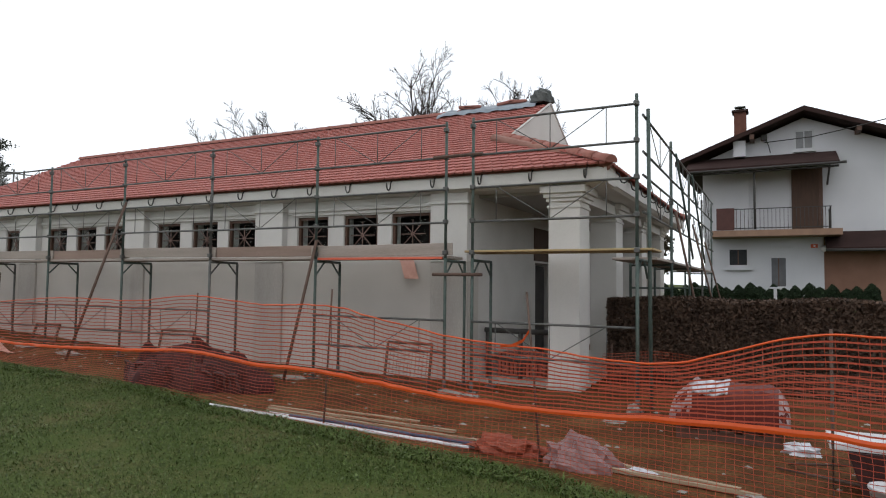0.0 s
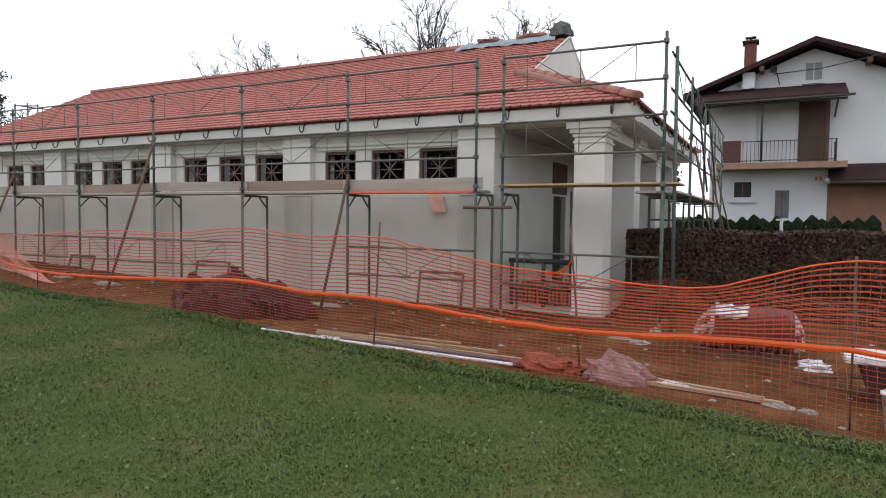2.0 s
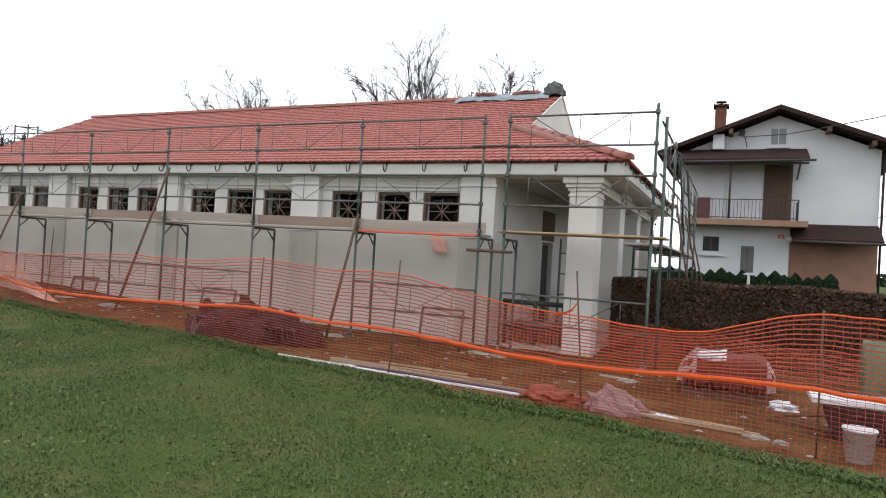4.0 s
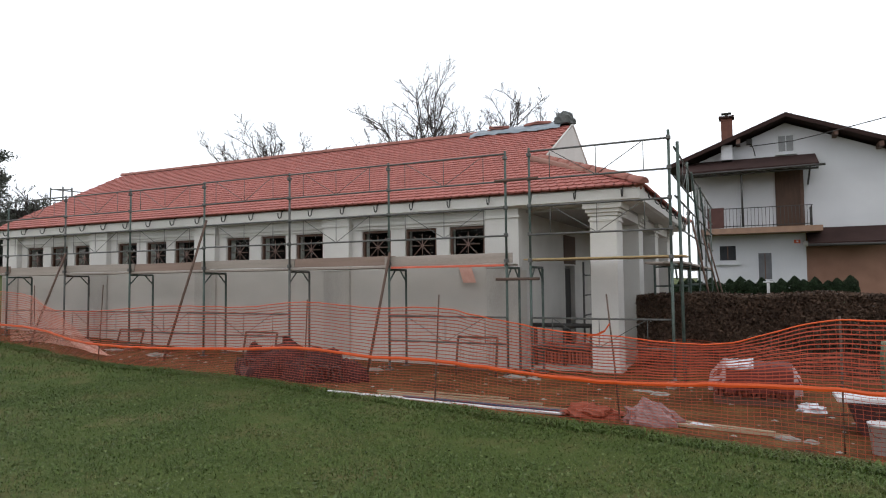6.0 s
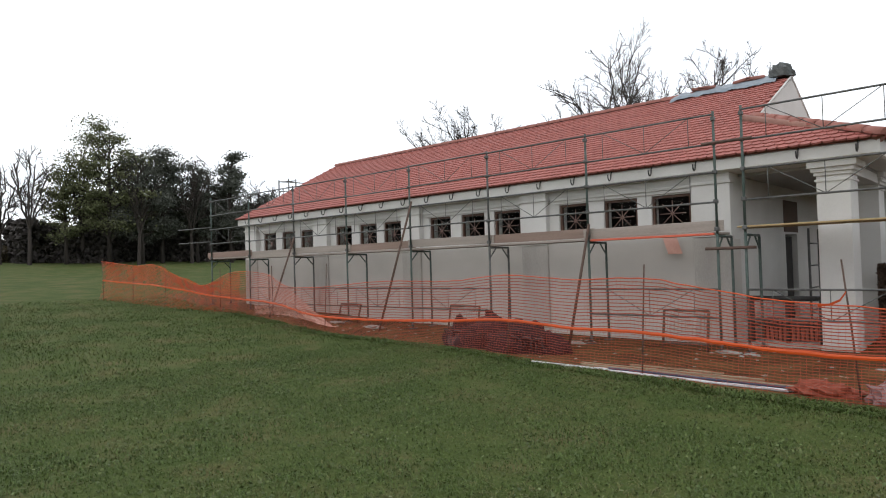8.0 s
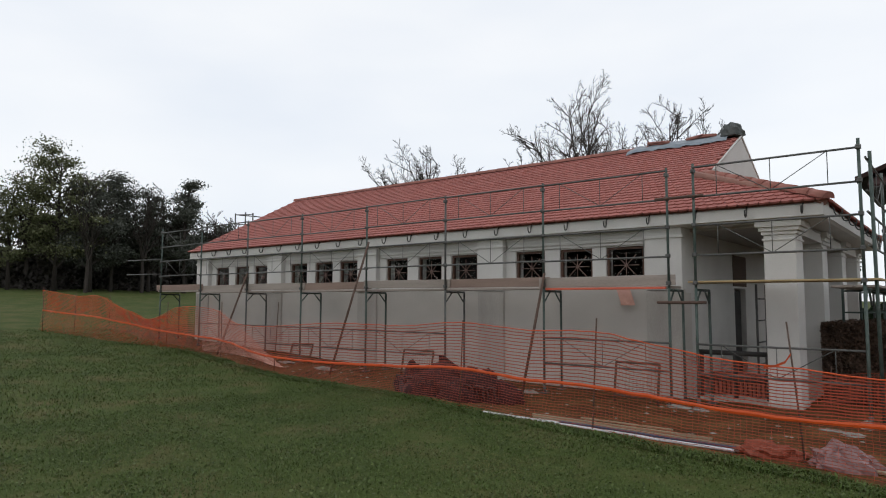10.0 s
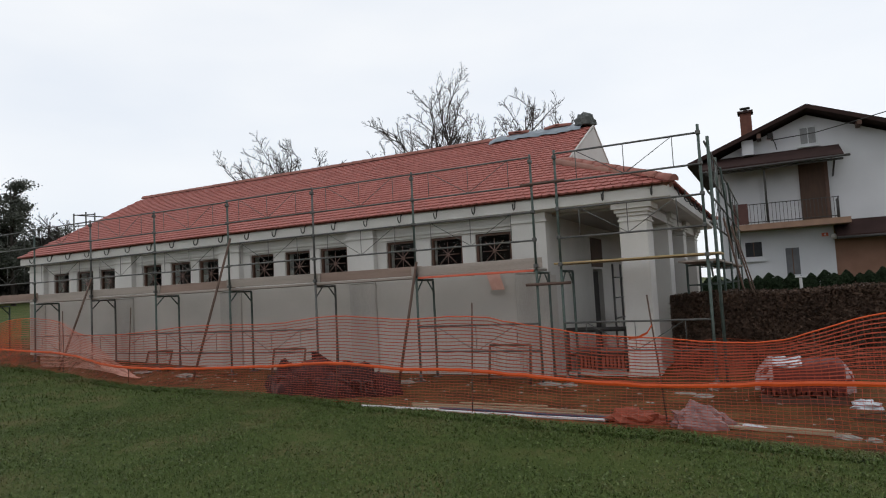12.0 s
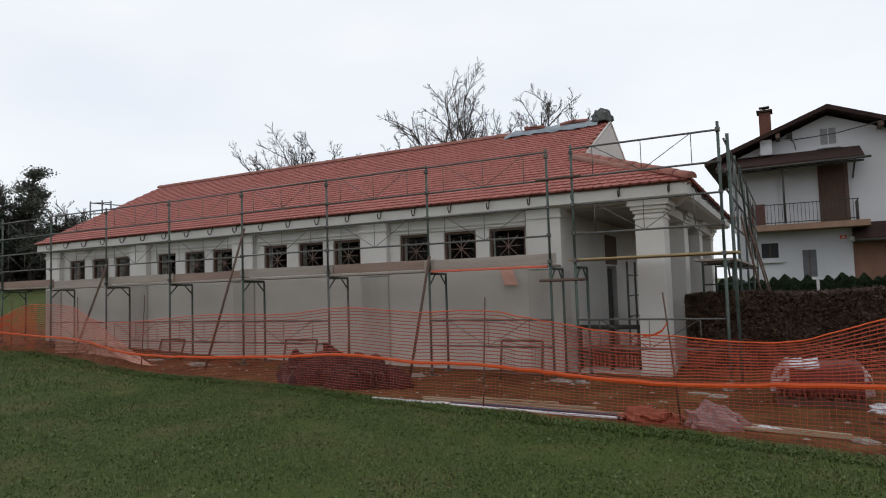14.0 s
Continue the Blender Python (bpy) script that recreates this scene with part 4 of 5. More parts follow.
# low evergreen shrubs before the house
for i in range(23):
    cx = -6.1 + 0.41 * i + 0.05 * math.sin(i * 2.3)
    cz = 0.8 + 0.05 * ((i * 7) % 5)
    sh = thing("evergreen_shrub", (cx, 29.2, 0.82), "small clipped dark evergreen shrub", "shrub", "shrubs before the house")

    def in_shrub(rng, cz=cz):
        a, q = rng.uniform(0, 2 * math.pi), rng.uniform(0, 1)
        r = (0.29 + 0.03 * math.sin(cz * 90)) * (1 if q < 0.45 else 1 - ((q - 0.45) / 0.56) ** 2.4) * (1 - 0.35 * rng.random() ** 2) * (1 + 0.15 * math.sin(a * 3 + q * 9))
        return Vector((math.cos(a) * r, math.sin(a) * r, q * cz))

    leaves("foliage", 3200, in_shrub, 0.04, M_EVERGREEN, sh, 20 + i)
    bm = bmesh.new()
    bmesh.ops.create_cone(bm, cap_ends=True, segments=10, radius1=0.24, radius2=0.12, depth=cz * 0.86, matrix=Matrix.Translation((0, 0, cz * 0.44)))
    part("inner_growth", bm, M_EVERGREEN, sh)


# ---- trees ----
def bare_tree(x, y, tall, seed, wide, low=0.3, deep=0.4, depth=4, limbs=8, fine=0.009, label="leafless tree with a wide rounded crown of thin dark branches"):
    """A trunk that parts into limbs reaching a rounded crown, each limb with branches, shoots and twigs."""
    rng = random.Random(seed)
    t = thing("bare_tree", (x, y, height(x, y)), label, "tree", "bare trees")
    trunk, crown = bmesh.new(), bmesh.new()
    thick = tall * 0.0145

    def bend(p, d, ln, steps):
        """A crooked line from p that turns slowly upwards."""
        pts, q, dd = [p.copy()], p.copy(), d.copy()
        for _ in range(steps):
            dd = (dd + Vector((rng.gauss(0, 0.16), rng.gauss(0, 0.16), rng.gauss(0.06, 0.12)))).normalized()
            q = q + dd * ln / steps
            pts.append(q.copy())
        return pts

    def branch(bm, pts, r0, r1, sides):
        n = len(pts) - 1
        tube(bm, pts, 1.0, sides, False, [r0 + (r1 - r0) * i / n for i in range(n + 1)])

    def shoots(pts, ln, r, level):
        if level > depth:
            return
        n = (0, 0, 7, 6, 6)[level]
        for i in range(n):
            u = (0.22 if level == 2 else 0.15) + 0.83 * (i + rng.random()) / n
            a = min(int(u * (len(pts) - 1)), len(pts) - 2)
            at = pts[a].lerp(pts[a + 1], u * (len(pts) - 1) - a)
            along = (pts[a + 1] - pts[a]).normalized()
            side = along.cross(Vector((rng.gauss(0, 1), rng.gauss(0, 1), rng.gauss(0, 1)))).normalized()
            d = (along * rng.uniform(0.6, 1.0) + side * rng.uniform(0.5, 0.95) + Vector((0, 0, 0.1))).normalized()
            l2 = ln * rng.uniform(*((0.32, 0.52) if level == 2 else (0.36, 0.54))) * (1.15 - 0.6 * u)
            kid = bend(at, d, l2, 4 if level < 4 else 3)
            rr = max(r * 0.5 * (1 - 0.4 * u), fine * 1.25)
            branch(crown, kid, rr, max(rr * 0.45, fine * 0.8), 4 if level < 4 else 3)
            shoots(kid, l2, rr, level + 1)

    fork = Vector((rng.gauss(0, 0.1), rng.gauss(0, 0.1), tall * low))
    branch(trunk, [Vector((0, 0, -0.2)), fork * 0.5 + Vector((0.05, 0, 0)), fork], thick * 1.3, thick, 8)
    mid = tall * (1 - deep)
    for k in range(limbs):
        b = 2.4 * k + rng.uniform(-0.3, 0.3)
        a = 1.5 * math.sqrt((k + 0.3) / limbs) + rng.uniform(-0.1, 0.1)
        goal = Vector((math.sin(a) * math.cos(b) * wide, math.sin(a) * math.sin(b) * wide, mid + tall * deep * 0.93 * math.cos(a)))
        ctrl = fork.lerp(goal, 0.45) + Vector((0, 0, tall * 0.08))
        pts = []
        for i in range(8):
            u = i / 7
            q = fork * (1 - u) ** 2 + ctrl * (2 * u * (1 - u)) + goal * u * u
            w = 0.012 * tall * (u * (1 - u) * 4)
            pts.append(q + Vector((rng.gauss(0, w), rng.gauss(0, w), rng.gauss(0, w))))
        branch(trunk, pts, thick * 0.6, fine * 2.2, 6)
        shoots(pts, (goal - fork).length, thick * 0.5, 2)
    part("trunk", trunk, M_BARK, t)
    part("crown", crown, M_BARK, t, "thin leafless branches")
    return t


bare_tree(-17.0, 30, 12.6, 11, 3.3, 0.36, 0.38, limbs=13)
bare_tree(-12.1, 31, 11.4, 4, 2.1, 0.38, 0.3, limbs=10)
bare_tree(-29.2, 31, 10.7, 8, 3.7, 0.45, 0.25, limbs=11)


# ---- orange barrier fence ----
# stations along the fence: x, y, height of the middle band and of the top edge above the ground
FENCE = [
    (3.0, 4.75, 0.6, 1.25), (1.6, 5.1, 0.61, 1.25), (0.15, 5.5, 0.64, 1.33), (-0.85, 5.72, 0.6, 1.06), (-1.5, 5.92, 0.54, 1.02), (-2.1, 6.1, 0.5, 1.05),
    (-2.9, 6.06, 0.53, 1.11), (-3.7, 6.12, 0.58, 1.23), (-4.66, 6.32, 0.61, 1.36), (-5.9, 6.55, 0.61, 1.35), (-7.42, 6.86, 0.64, 1.41), (-9.0, 7.1, 0.52, 1.27),
    (-11.2, 7.22, 0.42, 1.24), (-13.8, 7.46, 0.38, 1.05), (-15.6, 7.9, 0.45, 1.0), (-17.0, 8.15, 0.48, 1.28), (-18.9, 8.2, 0.47, 1.25), (-20.3, 8.0, 0.52, 0.8),
    (-21.3, 7.8, 0.62, 1.0), (-22.7, 7.5, 0.7, 1.38), (-24.0, 7.4, 0.7, 1.32), (-26.0, 7.05, 0.72, 1.42),
]


def fence_at(s):
    """Smooth station at the running index s."""
    i = min(max(int(s), 0), len(FENCE) - 2)
    t = s - i
    p = [FENCE[min(max(i + k, 0), len(FENCE) - 1)] for k in (-1, 0, 1, 2)]
    return [0.5 * (2 * b + (c - a) * t + (2 * a - 5 * b + 4 * c - d) * t * t + (3 * b - a - 3 * c + d) * t * t * t) for a, b, c, d in zip(*p)]


cols, s = [], 0.0
while s < len(FENCE) - 1.001:
    x, y, bz, tz = fence_at(s)
    g = height(x, y)
    cols.append((x, y, g, bz, tz))
    q = fence_at(min(s + 0.01, len(FENCE) - 1.001))
    s += 0.01 * 0.066 / max(1e-4, math.hypot(q[0] - x, q[1] - y))


def net_point(c, v, i):
    """A knot of the net: v from 0 at the ground through 1 at the band to 2 at the top edge."""
    x, y, g, bz, tz = c
    z = g - 0.02 + bz * v if v <= 1 else g - 0.02 + bz + (tz - bz) * (v - 1)
    lean = 0.07 * noise.noise(Vector((x * 0.9, v * 1.1, 2.0))) + 0.03 * noise.noise(Vector((x * 3.1, v * 2.3, 7.0)))
    fall = 0.12 * max(0, 1 - v) * (1 - 0.6 * v)
    z += 0.012 * noise.noise(Vector((x * 4.0, v * 3.0, 5.0))) * (1 if v > 0.05 else 0)
    return Vector((x + 0.015 * noise.noise(Vector((x * 2, v * 4, 1))), y + lean - fall, z))


def fence_mesh():
    vs, fs = [], []
    lower, upper = 16, 15
    vv = [k / lower for k in range(lower)] + [1 + k / upper for k in range(upper)]
    for v in vv:                                             # horizontal strands
        w = 0.0064 if v > 1 else 0.0029
        base = len(vs)
        for i, c in enumerate(cols):
            p = net_point(c, v, i)
            vs += [(p.x, p.y, p.z - w), (p.x, p.y - 0.002, p.z + w)]
        fs += [(base + 2 * i, base + 2 * i + 2, base + 2 * i + 3, base + 2 * i + 1) for i in range(len(cols) - 1)]
    allv = vv + [2.0]
    for i, c in enumerate(cols):                             # upright strands
        if not i % 1:
            d = Vector((cols[min(i + 1, len(cols) - 1)][0] - cols[max(i - 1, 0)][0], cols[min(i + 1, len(cols) - 1)][1] - cols[max(i - 1, 0)][1], 0)).normalized() * 0.0014
            base = len(vs)
            for v in allv:
                p = net_point(c, v, i)
                vs += [tuple(p - d), tuple(p + d)]
            fs += [(base + 2 * k, base + 2 * k + 1, base + 2 * k + 3, base + 2 * k + 2) for k in range(len(allv) - 1)]
    return vs, fs


def strip(v, low, high):
    vs, fs = [], []
    for i, c in enumerate(cols):
        p = net_point(c, v, i)
        k = 1 + 0.18 * noise.noise(Vector((c[0] * 1.7, v, 9)))
        vs += [(p.x, p.y - 0.008, p.z - low * k), (p.x, p.y - 0.014, p.z + (high - low) * 0.5), (p.x, p.y - 0.008, p.z + high * k)]
    for i in range(len(cols) - 1):
        a, b = 3 * i, 3 * i + 3
        fs += [(a, b, b + 1, a + 1), (a + 1, b + 1, b + 2, a + 2)]
    return vs, fs


fence = tagged(new("barrier_fence"), "orange plastic barrier net hung sagging between thin steel pins", "fence")


def folded_net():
    """The slack net at the west end hangs in a second, folded layer."""
    vs, fs = fence_mesh()
    keep = [f for f in fs if all(vs[i][0] < -18.6 for i in f)]
    used = sorted({i for f in keep for i in f})
    at = {i: k for k, i in enumerate(used)}
    return [(vs[i][0] + 0.02, vs[i][1] + 0.07 + 0.03 * math.sin(vs[i][0] * 5), vs[i][2] + 0.022) for i in used], [tuple(at[i] for i in f) for f in keep]


for name, (vs, fs), mat, label in (("folded_net", folded_net(), M_BAND, "slack second layer of orange mesh"), ("net", fence_mesh(), M_NET, "orange plastic mesh"), ("band", strip(1.0, 0.024, 0.025), M_BAND, "solid orange band"), ("top_edge", strip(2.0, 0.009, 0.008), M_BAND, "solid orange edge")):
    me = bpy.data.meshes.new(name)
    me.from_pydata(vs, [], fs)
    me.materials.append(mat)
    ob = new(name, me)
    ob.parent = fence
    ob["label"] = label
for x, y, tall, lean in ((0.15, 5.52, 1.35, 0.0), (-2.12, 6.13, 1.55, -0.14), (-4.76, 6.35, 1.53, 0.09), (-7.48, 6.9, 1.43, 0.08), (-13.35, 7.45, 1.62, 0.14), (-16.6, 8.12, 1.5, 0.0), (-19.7, 8.22, 1.35, 0.05), (-22.4, 7.72, 1.4, 0.0), (-24.2, 7.38, 1.4, 0.05), (-26.02, 7.06, 1.5, -0.05)):
    g = height(x, y)
    bar("pin", [(x, y + 0.015, g - 0.1), (x + lean * 0.5, y + 0.02, g + tall * 0.5), (x + lean, y + 0.01, g + tall)], 0.011, M_RUST, fence, 6, "thin rusty steel pin")
# the loose end of the top edge, tied up to a pin
bm = bmesh.new()
pts = [(-2.5, 6.09, 1.05), (-2.38, 6.09, 1.06), (-2.28, 6.1, 1.11), (-2.22, 6.1, 1.2)]
pv = [[bm.verts.new((x, y, z - 0.014)), bm.verts.new((x, y - 0.01, z + 0.014))] for x, y, z in pts]
for a, b in zip(pv, pv[1:]):
    bm.faces.new((a[0], b[0], b[1], a[1]))
part("tied_end", bm, M_BAND, fence, "loose orange end tied to a pin")


def hung_net(name, at, nu, nv, wide, mat, parent, label):
    """Strands along a surface at(u, v), u and v from 0 to 1."""
    vs, fs = [], []
    grid = [[Vector(at(i / nu, j / nv)) for i in range(nu + 1)] for j in range(nv + 1)]
    for j in range(nv + 1):
        b = len(vs)
        for i in range(nu + 1):
            up = (grid[min(j + 1, nv)][i] - grid[max(j - 1, 0)][i]).normalized() * wide
            vs += [tuple(grid[j][i] - up), tuple(grid[j][i] + up)]
        fs += [(b + 2 * i, b + 2 * i + 2, b + 2 * i + 3, b + 2 * i + 1) for i in range(nu)]
    for i in range(nu + 1):
        b = len(vs)
        for j in range(nv + 1):
            ac = (grid[j][min(i + 1, nu)] - grid[j][max(i - 1, 0)]).normalized() * wide * 0.5
            vs += [tuple(grid[j][i] - ac), tuple(grid[j][i] + ac)]
        fs += [(b + 2 * j, b + 2 * j + 1, b + 2 * j + 3, b + 2 * j + 2) for j in range(nv)]
    me = bpy.data.meshes.new(name)
    me.from_pydata(vs, [], fs)
    me.materials.append(mat)
    ob = new(name, me)
    ob.parent = parent
    ob["label"] = label
    return ob


def fallen(u, v):
    """The slack net between two pins has slid down and hangs in a slope behind the fence."""
    x = -18.0 + 4.3 * u
    g = height(x, 8.35) + 0.03
    top = max(1.5 - 1.4 * max(0, u - 0.25) / 0.75, g + 0.02)
    y = 8.42 - 0.5 * u + 0.05 * noise.noise(Vector((x * 2, v * 3, 6)))
    return x + 0.25 * v * u, y, g + (top - g) * (0.25 * u + (1 - 0.25 * u) * v)


# pale strand colour stands in for light passing through the slack net
hung_net("fallen_net", fallen, 96, 32, 0.0046, M_SCRAP, fence, "slack fallen net lying in a slope")
back_fence = tagged(new("back_fence"), "second orange barrier net sagging along the foot of the hedge", "fence")


def behind(u, v):
    x = -2.65 + 6.0 * u
    top = 0.52 + 0.08 * math.sin(u * 9) + 0.05 * noise.noise(Vector((x * 1.3, 0, 8)))
    y = 10.75 - 0.05 * u + 0.1 * noise.noise(Vector((x * 0.9, v * 1.5, 3))) - 0.25 * (1 - v) ** 2
    return x, y, height(x, y) + 0.01 + top * v


# same net as in front, its colour darkened for the shade by the hedge
hung_net("back_net", behind, 120, 13, 0.0055, M_NETDARK, back_fence, "orange plastic mesh")
for x in (-2.55, -0.4, 2.0):
    bar("pin", [(x, 10.83, -0.05), (x + 0.03, 10.82, 0.7)], 0.011, M_RUST, back_fence, 6, "thin rusty steel pin")


# ---- things on the site ----
def lumpy(bm, centre, size, seed, n=14, rough=0.25):
    """A crumpled mound resting on the ground."""
    c = Vector(centre)
    r = bmesh.ops.create_uvsphere(bm, u_segments=n * 2, v_segments=n, radius=1.0)
    for v in r["verts"]:
        d = v.co.copy()
        k = 1 + rough * noise.noise(d * 2.3 + Vector((seed, 0, 0))) + 0.5 * rough * noise.noise(d * 6 + Vector((0, seed, 0)))
        z = d.z * k * size[2]
        v.co = c + Vector((d.x * k * size[0], d.y * k * size[1], max(z, -0.02)))


# pallet of roof tiles under film
PX, PYF = -1.17, 7.84                 # its corner nearest the lawn
pallet = thing("tile_pallet", (PX + 0.52, PYF + 0.5, 0), "pallet of red roof tiles half wrapped in torn white film", "pallet")
for k in range(5):
    solid("pallet_board", (PX + 0.22 * k, PYF, 0.1), (PX + 0.14 + 0.22 * k, PYF + 1.0, 0.125), M_FRAME, pallet)
for k in range(3):
    solid("pallet_runner", (PX, PYF + 0.02 + 0.42 * k, 0.0), (PX + 1.02, PYF + 0.12 + 0.42 * k, 0.098), M_FRAME, pallet)
rng = random.Random(2)
for r in range(3):
    for k in range(17):
        x = PX + 0.02 + 0.059 * k
        z = 0.127 + 0.128 * r
        if r == 2 and (k < 1 or k > 14):
            continue
        bm = bmesh.new()
        o = off(pallet)
        dz = rng.uniform(-0.006, 0.006)
        box(bm, Vector((x, PYF + 0.05 + rng.uniform(-0.01, 0.01), z + dz)) + o, Vector((x + 0.045, PYF + 0.95, z + 0.125 + dz)) + o, 0.004)
        part("stacked_tile", bm, M_STACK, pallet)


def sheet(name, origin, u, v, nu, nv, fold, mat, parent, seed, label=""):
    """A crumpled sheet over a parallelogram."""
    bm = bmesh.new()
    origin, u, v = Vector(origin) + off(parent), Vector(u), Vector(v)
    nrm = u.cross(v).normalized()
    g = [[bm.verts.new(origin + u * (i / nu) + v * (j / nv) + nrm * fold * (noise.noise(Vector((i * 0.45, j * 0.5, seed))) + 0.5 * noise.noise(Vector((i * 1.1, j * 1.3, seed + 3))))) for i in range(nu + 1)] for j in range(nv + 1)]
    for j in range(nv):
        for i in range(nu):
            bm.faces.new((g[j][i], g[j][i + 1], g[j + 1][i + 1], g[j + 1][i])).smooth = True
    return part(name, bm, mat, parent, label)


def drape(name, u0, u1, mat, seed, label, low, lift, over=9):
    """Film over the stack, u from 0 at one end to 1 at the other: up the front from the height low(u), over the top and down behind."""
    o = off(pallet)
    bm = bmesh.new()
    nu = 30
    g = []
    for i in range(nu + 1):
        u = u0 + (u1 - u0) * i / nu
        x = PX - 0.06 + 1.16 * u
        end = min(1, max(0, u / 0.16), max(0, (1 - u) / 0.12)) ** 0.5          # the film falls away at both ends
        top = 0.53 * (0.5 + 0.5 * end)
        lo = min(low(u), top - 0.03)
        prof = [(PYF - 0.05, lo), (PYF - 0.055, lo + (top - lo) * 0.5), (PYF - 0.03, top - 0.02), (PYF + 0.07, top + 0.015), (PYF + 0.3, top + 0.02), (PYF + 0.6, top + 0.01), (PYF + 0.98, top - 0.03), (PYF + 1.05, top * 0.6), (PYF + 1.05, 0.2)][:over]
        row = []
        for k in range(len(prof) * 3 - 2):
            a, t = divmod(k, 3)
            p, q = prof[a], prof[min(a + 1, len(prof) - 1)]
            y, z = p[0] + (q[0] - p[0]) * t / 3, p[1] + (q[1] - p[1]) * t / 3
            n = noise.noise(Vector((x * 7, k * 0.55, seed))) * 0.04 + noise.noise(Vector((x * 17, k * 1.2, seed))) * 0.022
            row.append(bm.verts.new(Vector((x, y - abs(n) * (1 if y < PYF + 0.1 else 0), max(z + lift + n * (1 if z > 0.1 else 0.3), 0.005))) + o))
        g.append(row)
    for a, b in zip(g, g[1:]):
        for k in range(len(a) - 1):
            bm.faces.new((a[k], b[k], b[k + 1], a[k + 1])).smooth = True
    return part(name, bm, mat, pallet, label)


drape("red_film", 0.06, 0.99, M_WRAP, 4, "clear film over the red tiles", lambda u: 0.2, 0.0)
drape("white_film", 0.0, 0.2, M_FILMPINK, 1, "torn white film hanging over the end of the stack", lambda u: 0.18 + 1.2 * max(0, u - 0.08), 0.012)
drape("bright_film", 0.2, 0.5, M_FILM, 7, "torn white film over the top of the tiles", lambda u: 0.485, 0.022, 6)
drape("film_end", 0.91, 1.0, M_FILMPINK, 9, "torn milky film at the other end of the stack", lambda u: 0.16, 0.012, 6)
tail = tagged(new("loose_film"), "crumpled white film lying on the earth beside the pallet", "plastic film")
bm = bmesh.new()
lumpy(bm, (0.02, PYF - 0.1, 0.0), (0.17, 0.14, 0.1), 6.0, 10, 0.5)
part("crumpled_film", bm, M_FILM, tail)

# heap of netting and bags
heap = thing("netting_heap", (-7.95, 7.7, 0), "dark reddish heap of rolled netting and bags", "heap")
o = off(heap)
for k, (x, y, sx, sy, sz) in enumerate(((-8.9, 7.45, 0.5, 0.36, 0.56), (-8.3, 7.52, 0.62, 0.4, 0.6), (-7.6, 7.62, 0.62, 0.36, 0.54), (-7.1, 7.72, 0.36, 0.28, 0.36), (-8.55, 7.18, 0.4, 0.22, 0.38), (-7.85, 7.3, 0.5, 0.24, 0.38))):
    bm = bmesh.new()
    lumpy(bm, Vector((x, y, 0.0)) + o, (sx, sy, sz), k * 3.1, 20, 0.3)
    for f in bm.faces:
        f.smooth = True
    part("net_roll", bm, M_HEAP, heap)
for k in range(9):                                # slack folds of net and hose over the bundles
    x = -9.15 + 0.24 * k
    pts = [(x + 0.25 * q / 8 + 0.05 * math.sin(q * 1.3 + k), 7.06 + 0.03 * k + 0.14 * abs(q / 8 - 0.5), 0.06 + (0.34 - 0.012 * k) * math.sin(math.pi * q / 8) ** 0.7) for q in range(9)]
    bar("net_fold", pts, 0.016, M_BUNDLE, heap, 6, "greyish fold of net")
bm = bmesh.new()
lumpy(bm, Vector((-8.9, 7.16, 0.0)) + o, (0.2, 0.12, 0.3), 4.4, 14, 0.35)
part("film_bag", bm, M_BUNDLE, heap, "greyish pink bag of film")
bm = bmesh.new()
prism(bm, [(-9.2 + o.x, 0.0), (-8.35 + o.x, 0.0), (-8.5 + o.x, 0.42), (-8.82 + o.x, 0.54), (-9.05 + o.x, 0.67), (-9.16 + o.x, 0.68)], "y", 8.42 + o.y, 8.46 + o.y)
part("upright_board", bm, M_HEAP, heap, "brown board stuck upright")


# sieve panels leaning by the scaffold
def wire_panel(x, y, w, tall, lean):
    p = thing("sieve_panel", (x, y, height(x, y)), "rusty wire sieve panel leaning against the scaffold", "panel", "sieve panels")
    f = lambda a, b: Vector((a, lean * b / tall, b))
    z0 = Vector((0, 0, 0))
    for name, a, b in (("side_bar", (0, 0), (0, tall)), ("side_bar", (w, 0), (w, tall)), ("top_bar", (0, tall), (w, tall)), ("bottom_bar", (0, 0.12), (w, 0.12))):
        bm = bmesh.new()
        tube(bm, [f(*a), f(*b)], 0.024, 6)
        part(name, bm, M_RUST, p)
    bm = bmesh.new()
    for k in range(1, 12):
        tube(bm, [f(w * k / 12, 0.12), f(w * k / 12, tall)], 0.0028, 4)
    for k in range(1, 9):
        q = 0.12 + (tall - 0.12) * k / 9
        tube(bm, [f(0, q), f(w, q)], 0.0025, 4)
    part("wire_mesh", bm, M_RUST, p, "fine rusty wire mesh")
    return p


wire_panel(-5.6, 8.95, 0.78, 0.69, 0.12)
wire_panel(-10.7, 8.95, 0.86, 0.6, 0.12)
wire_panel(-14.72, 8.95, 0.82, 0.47, 0.14)

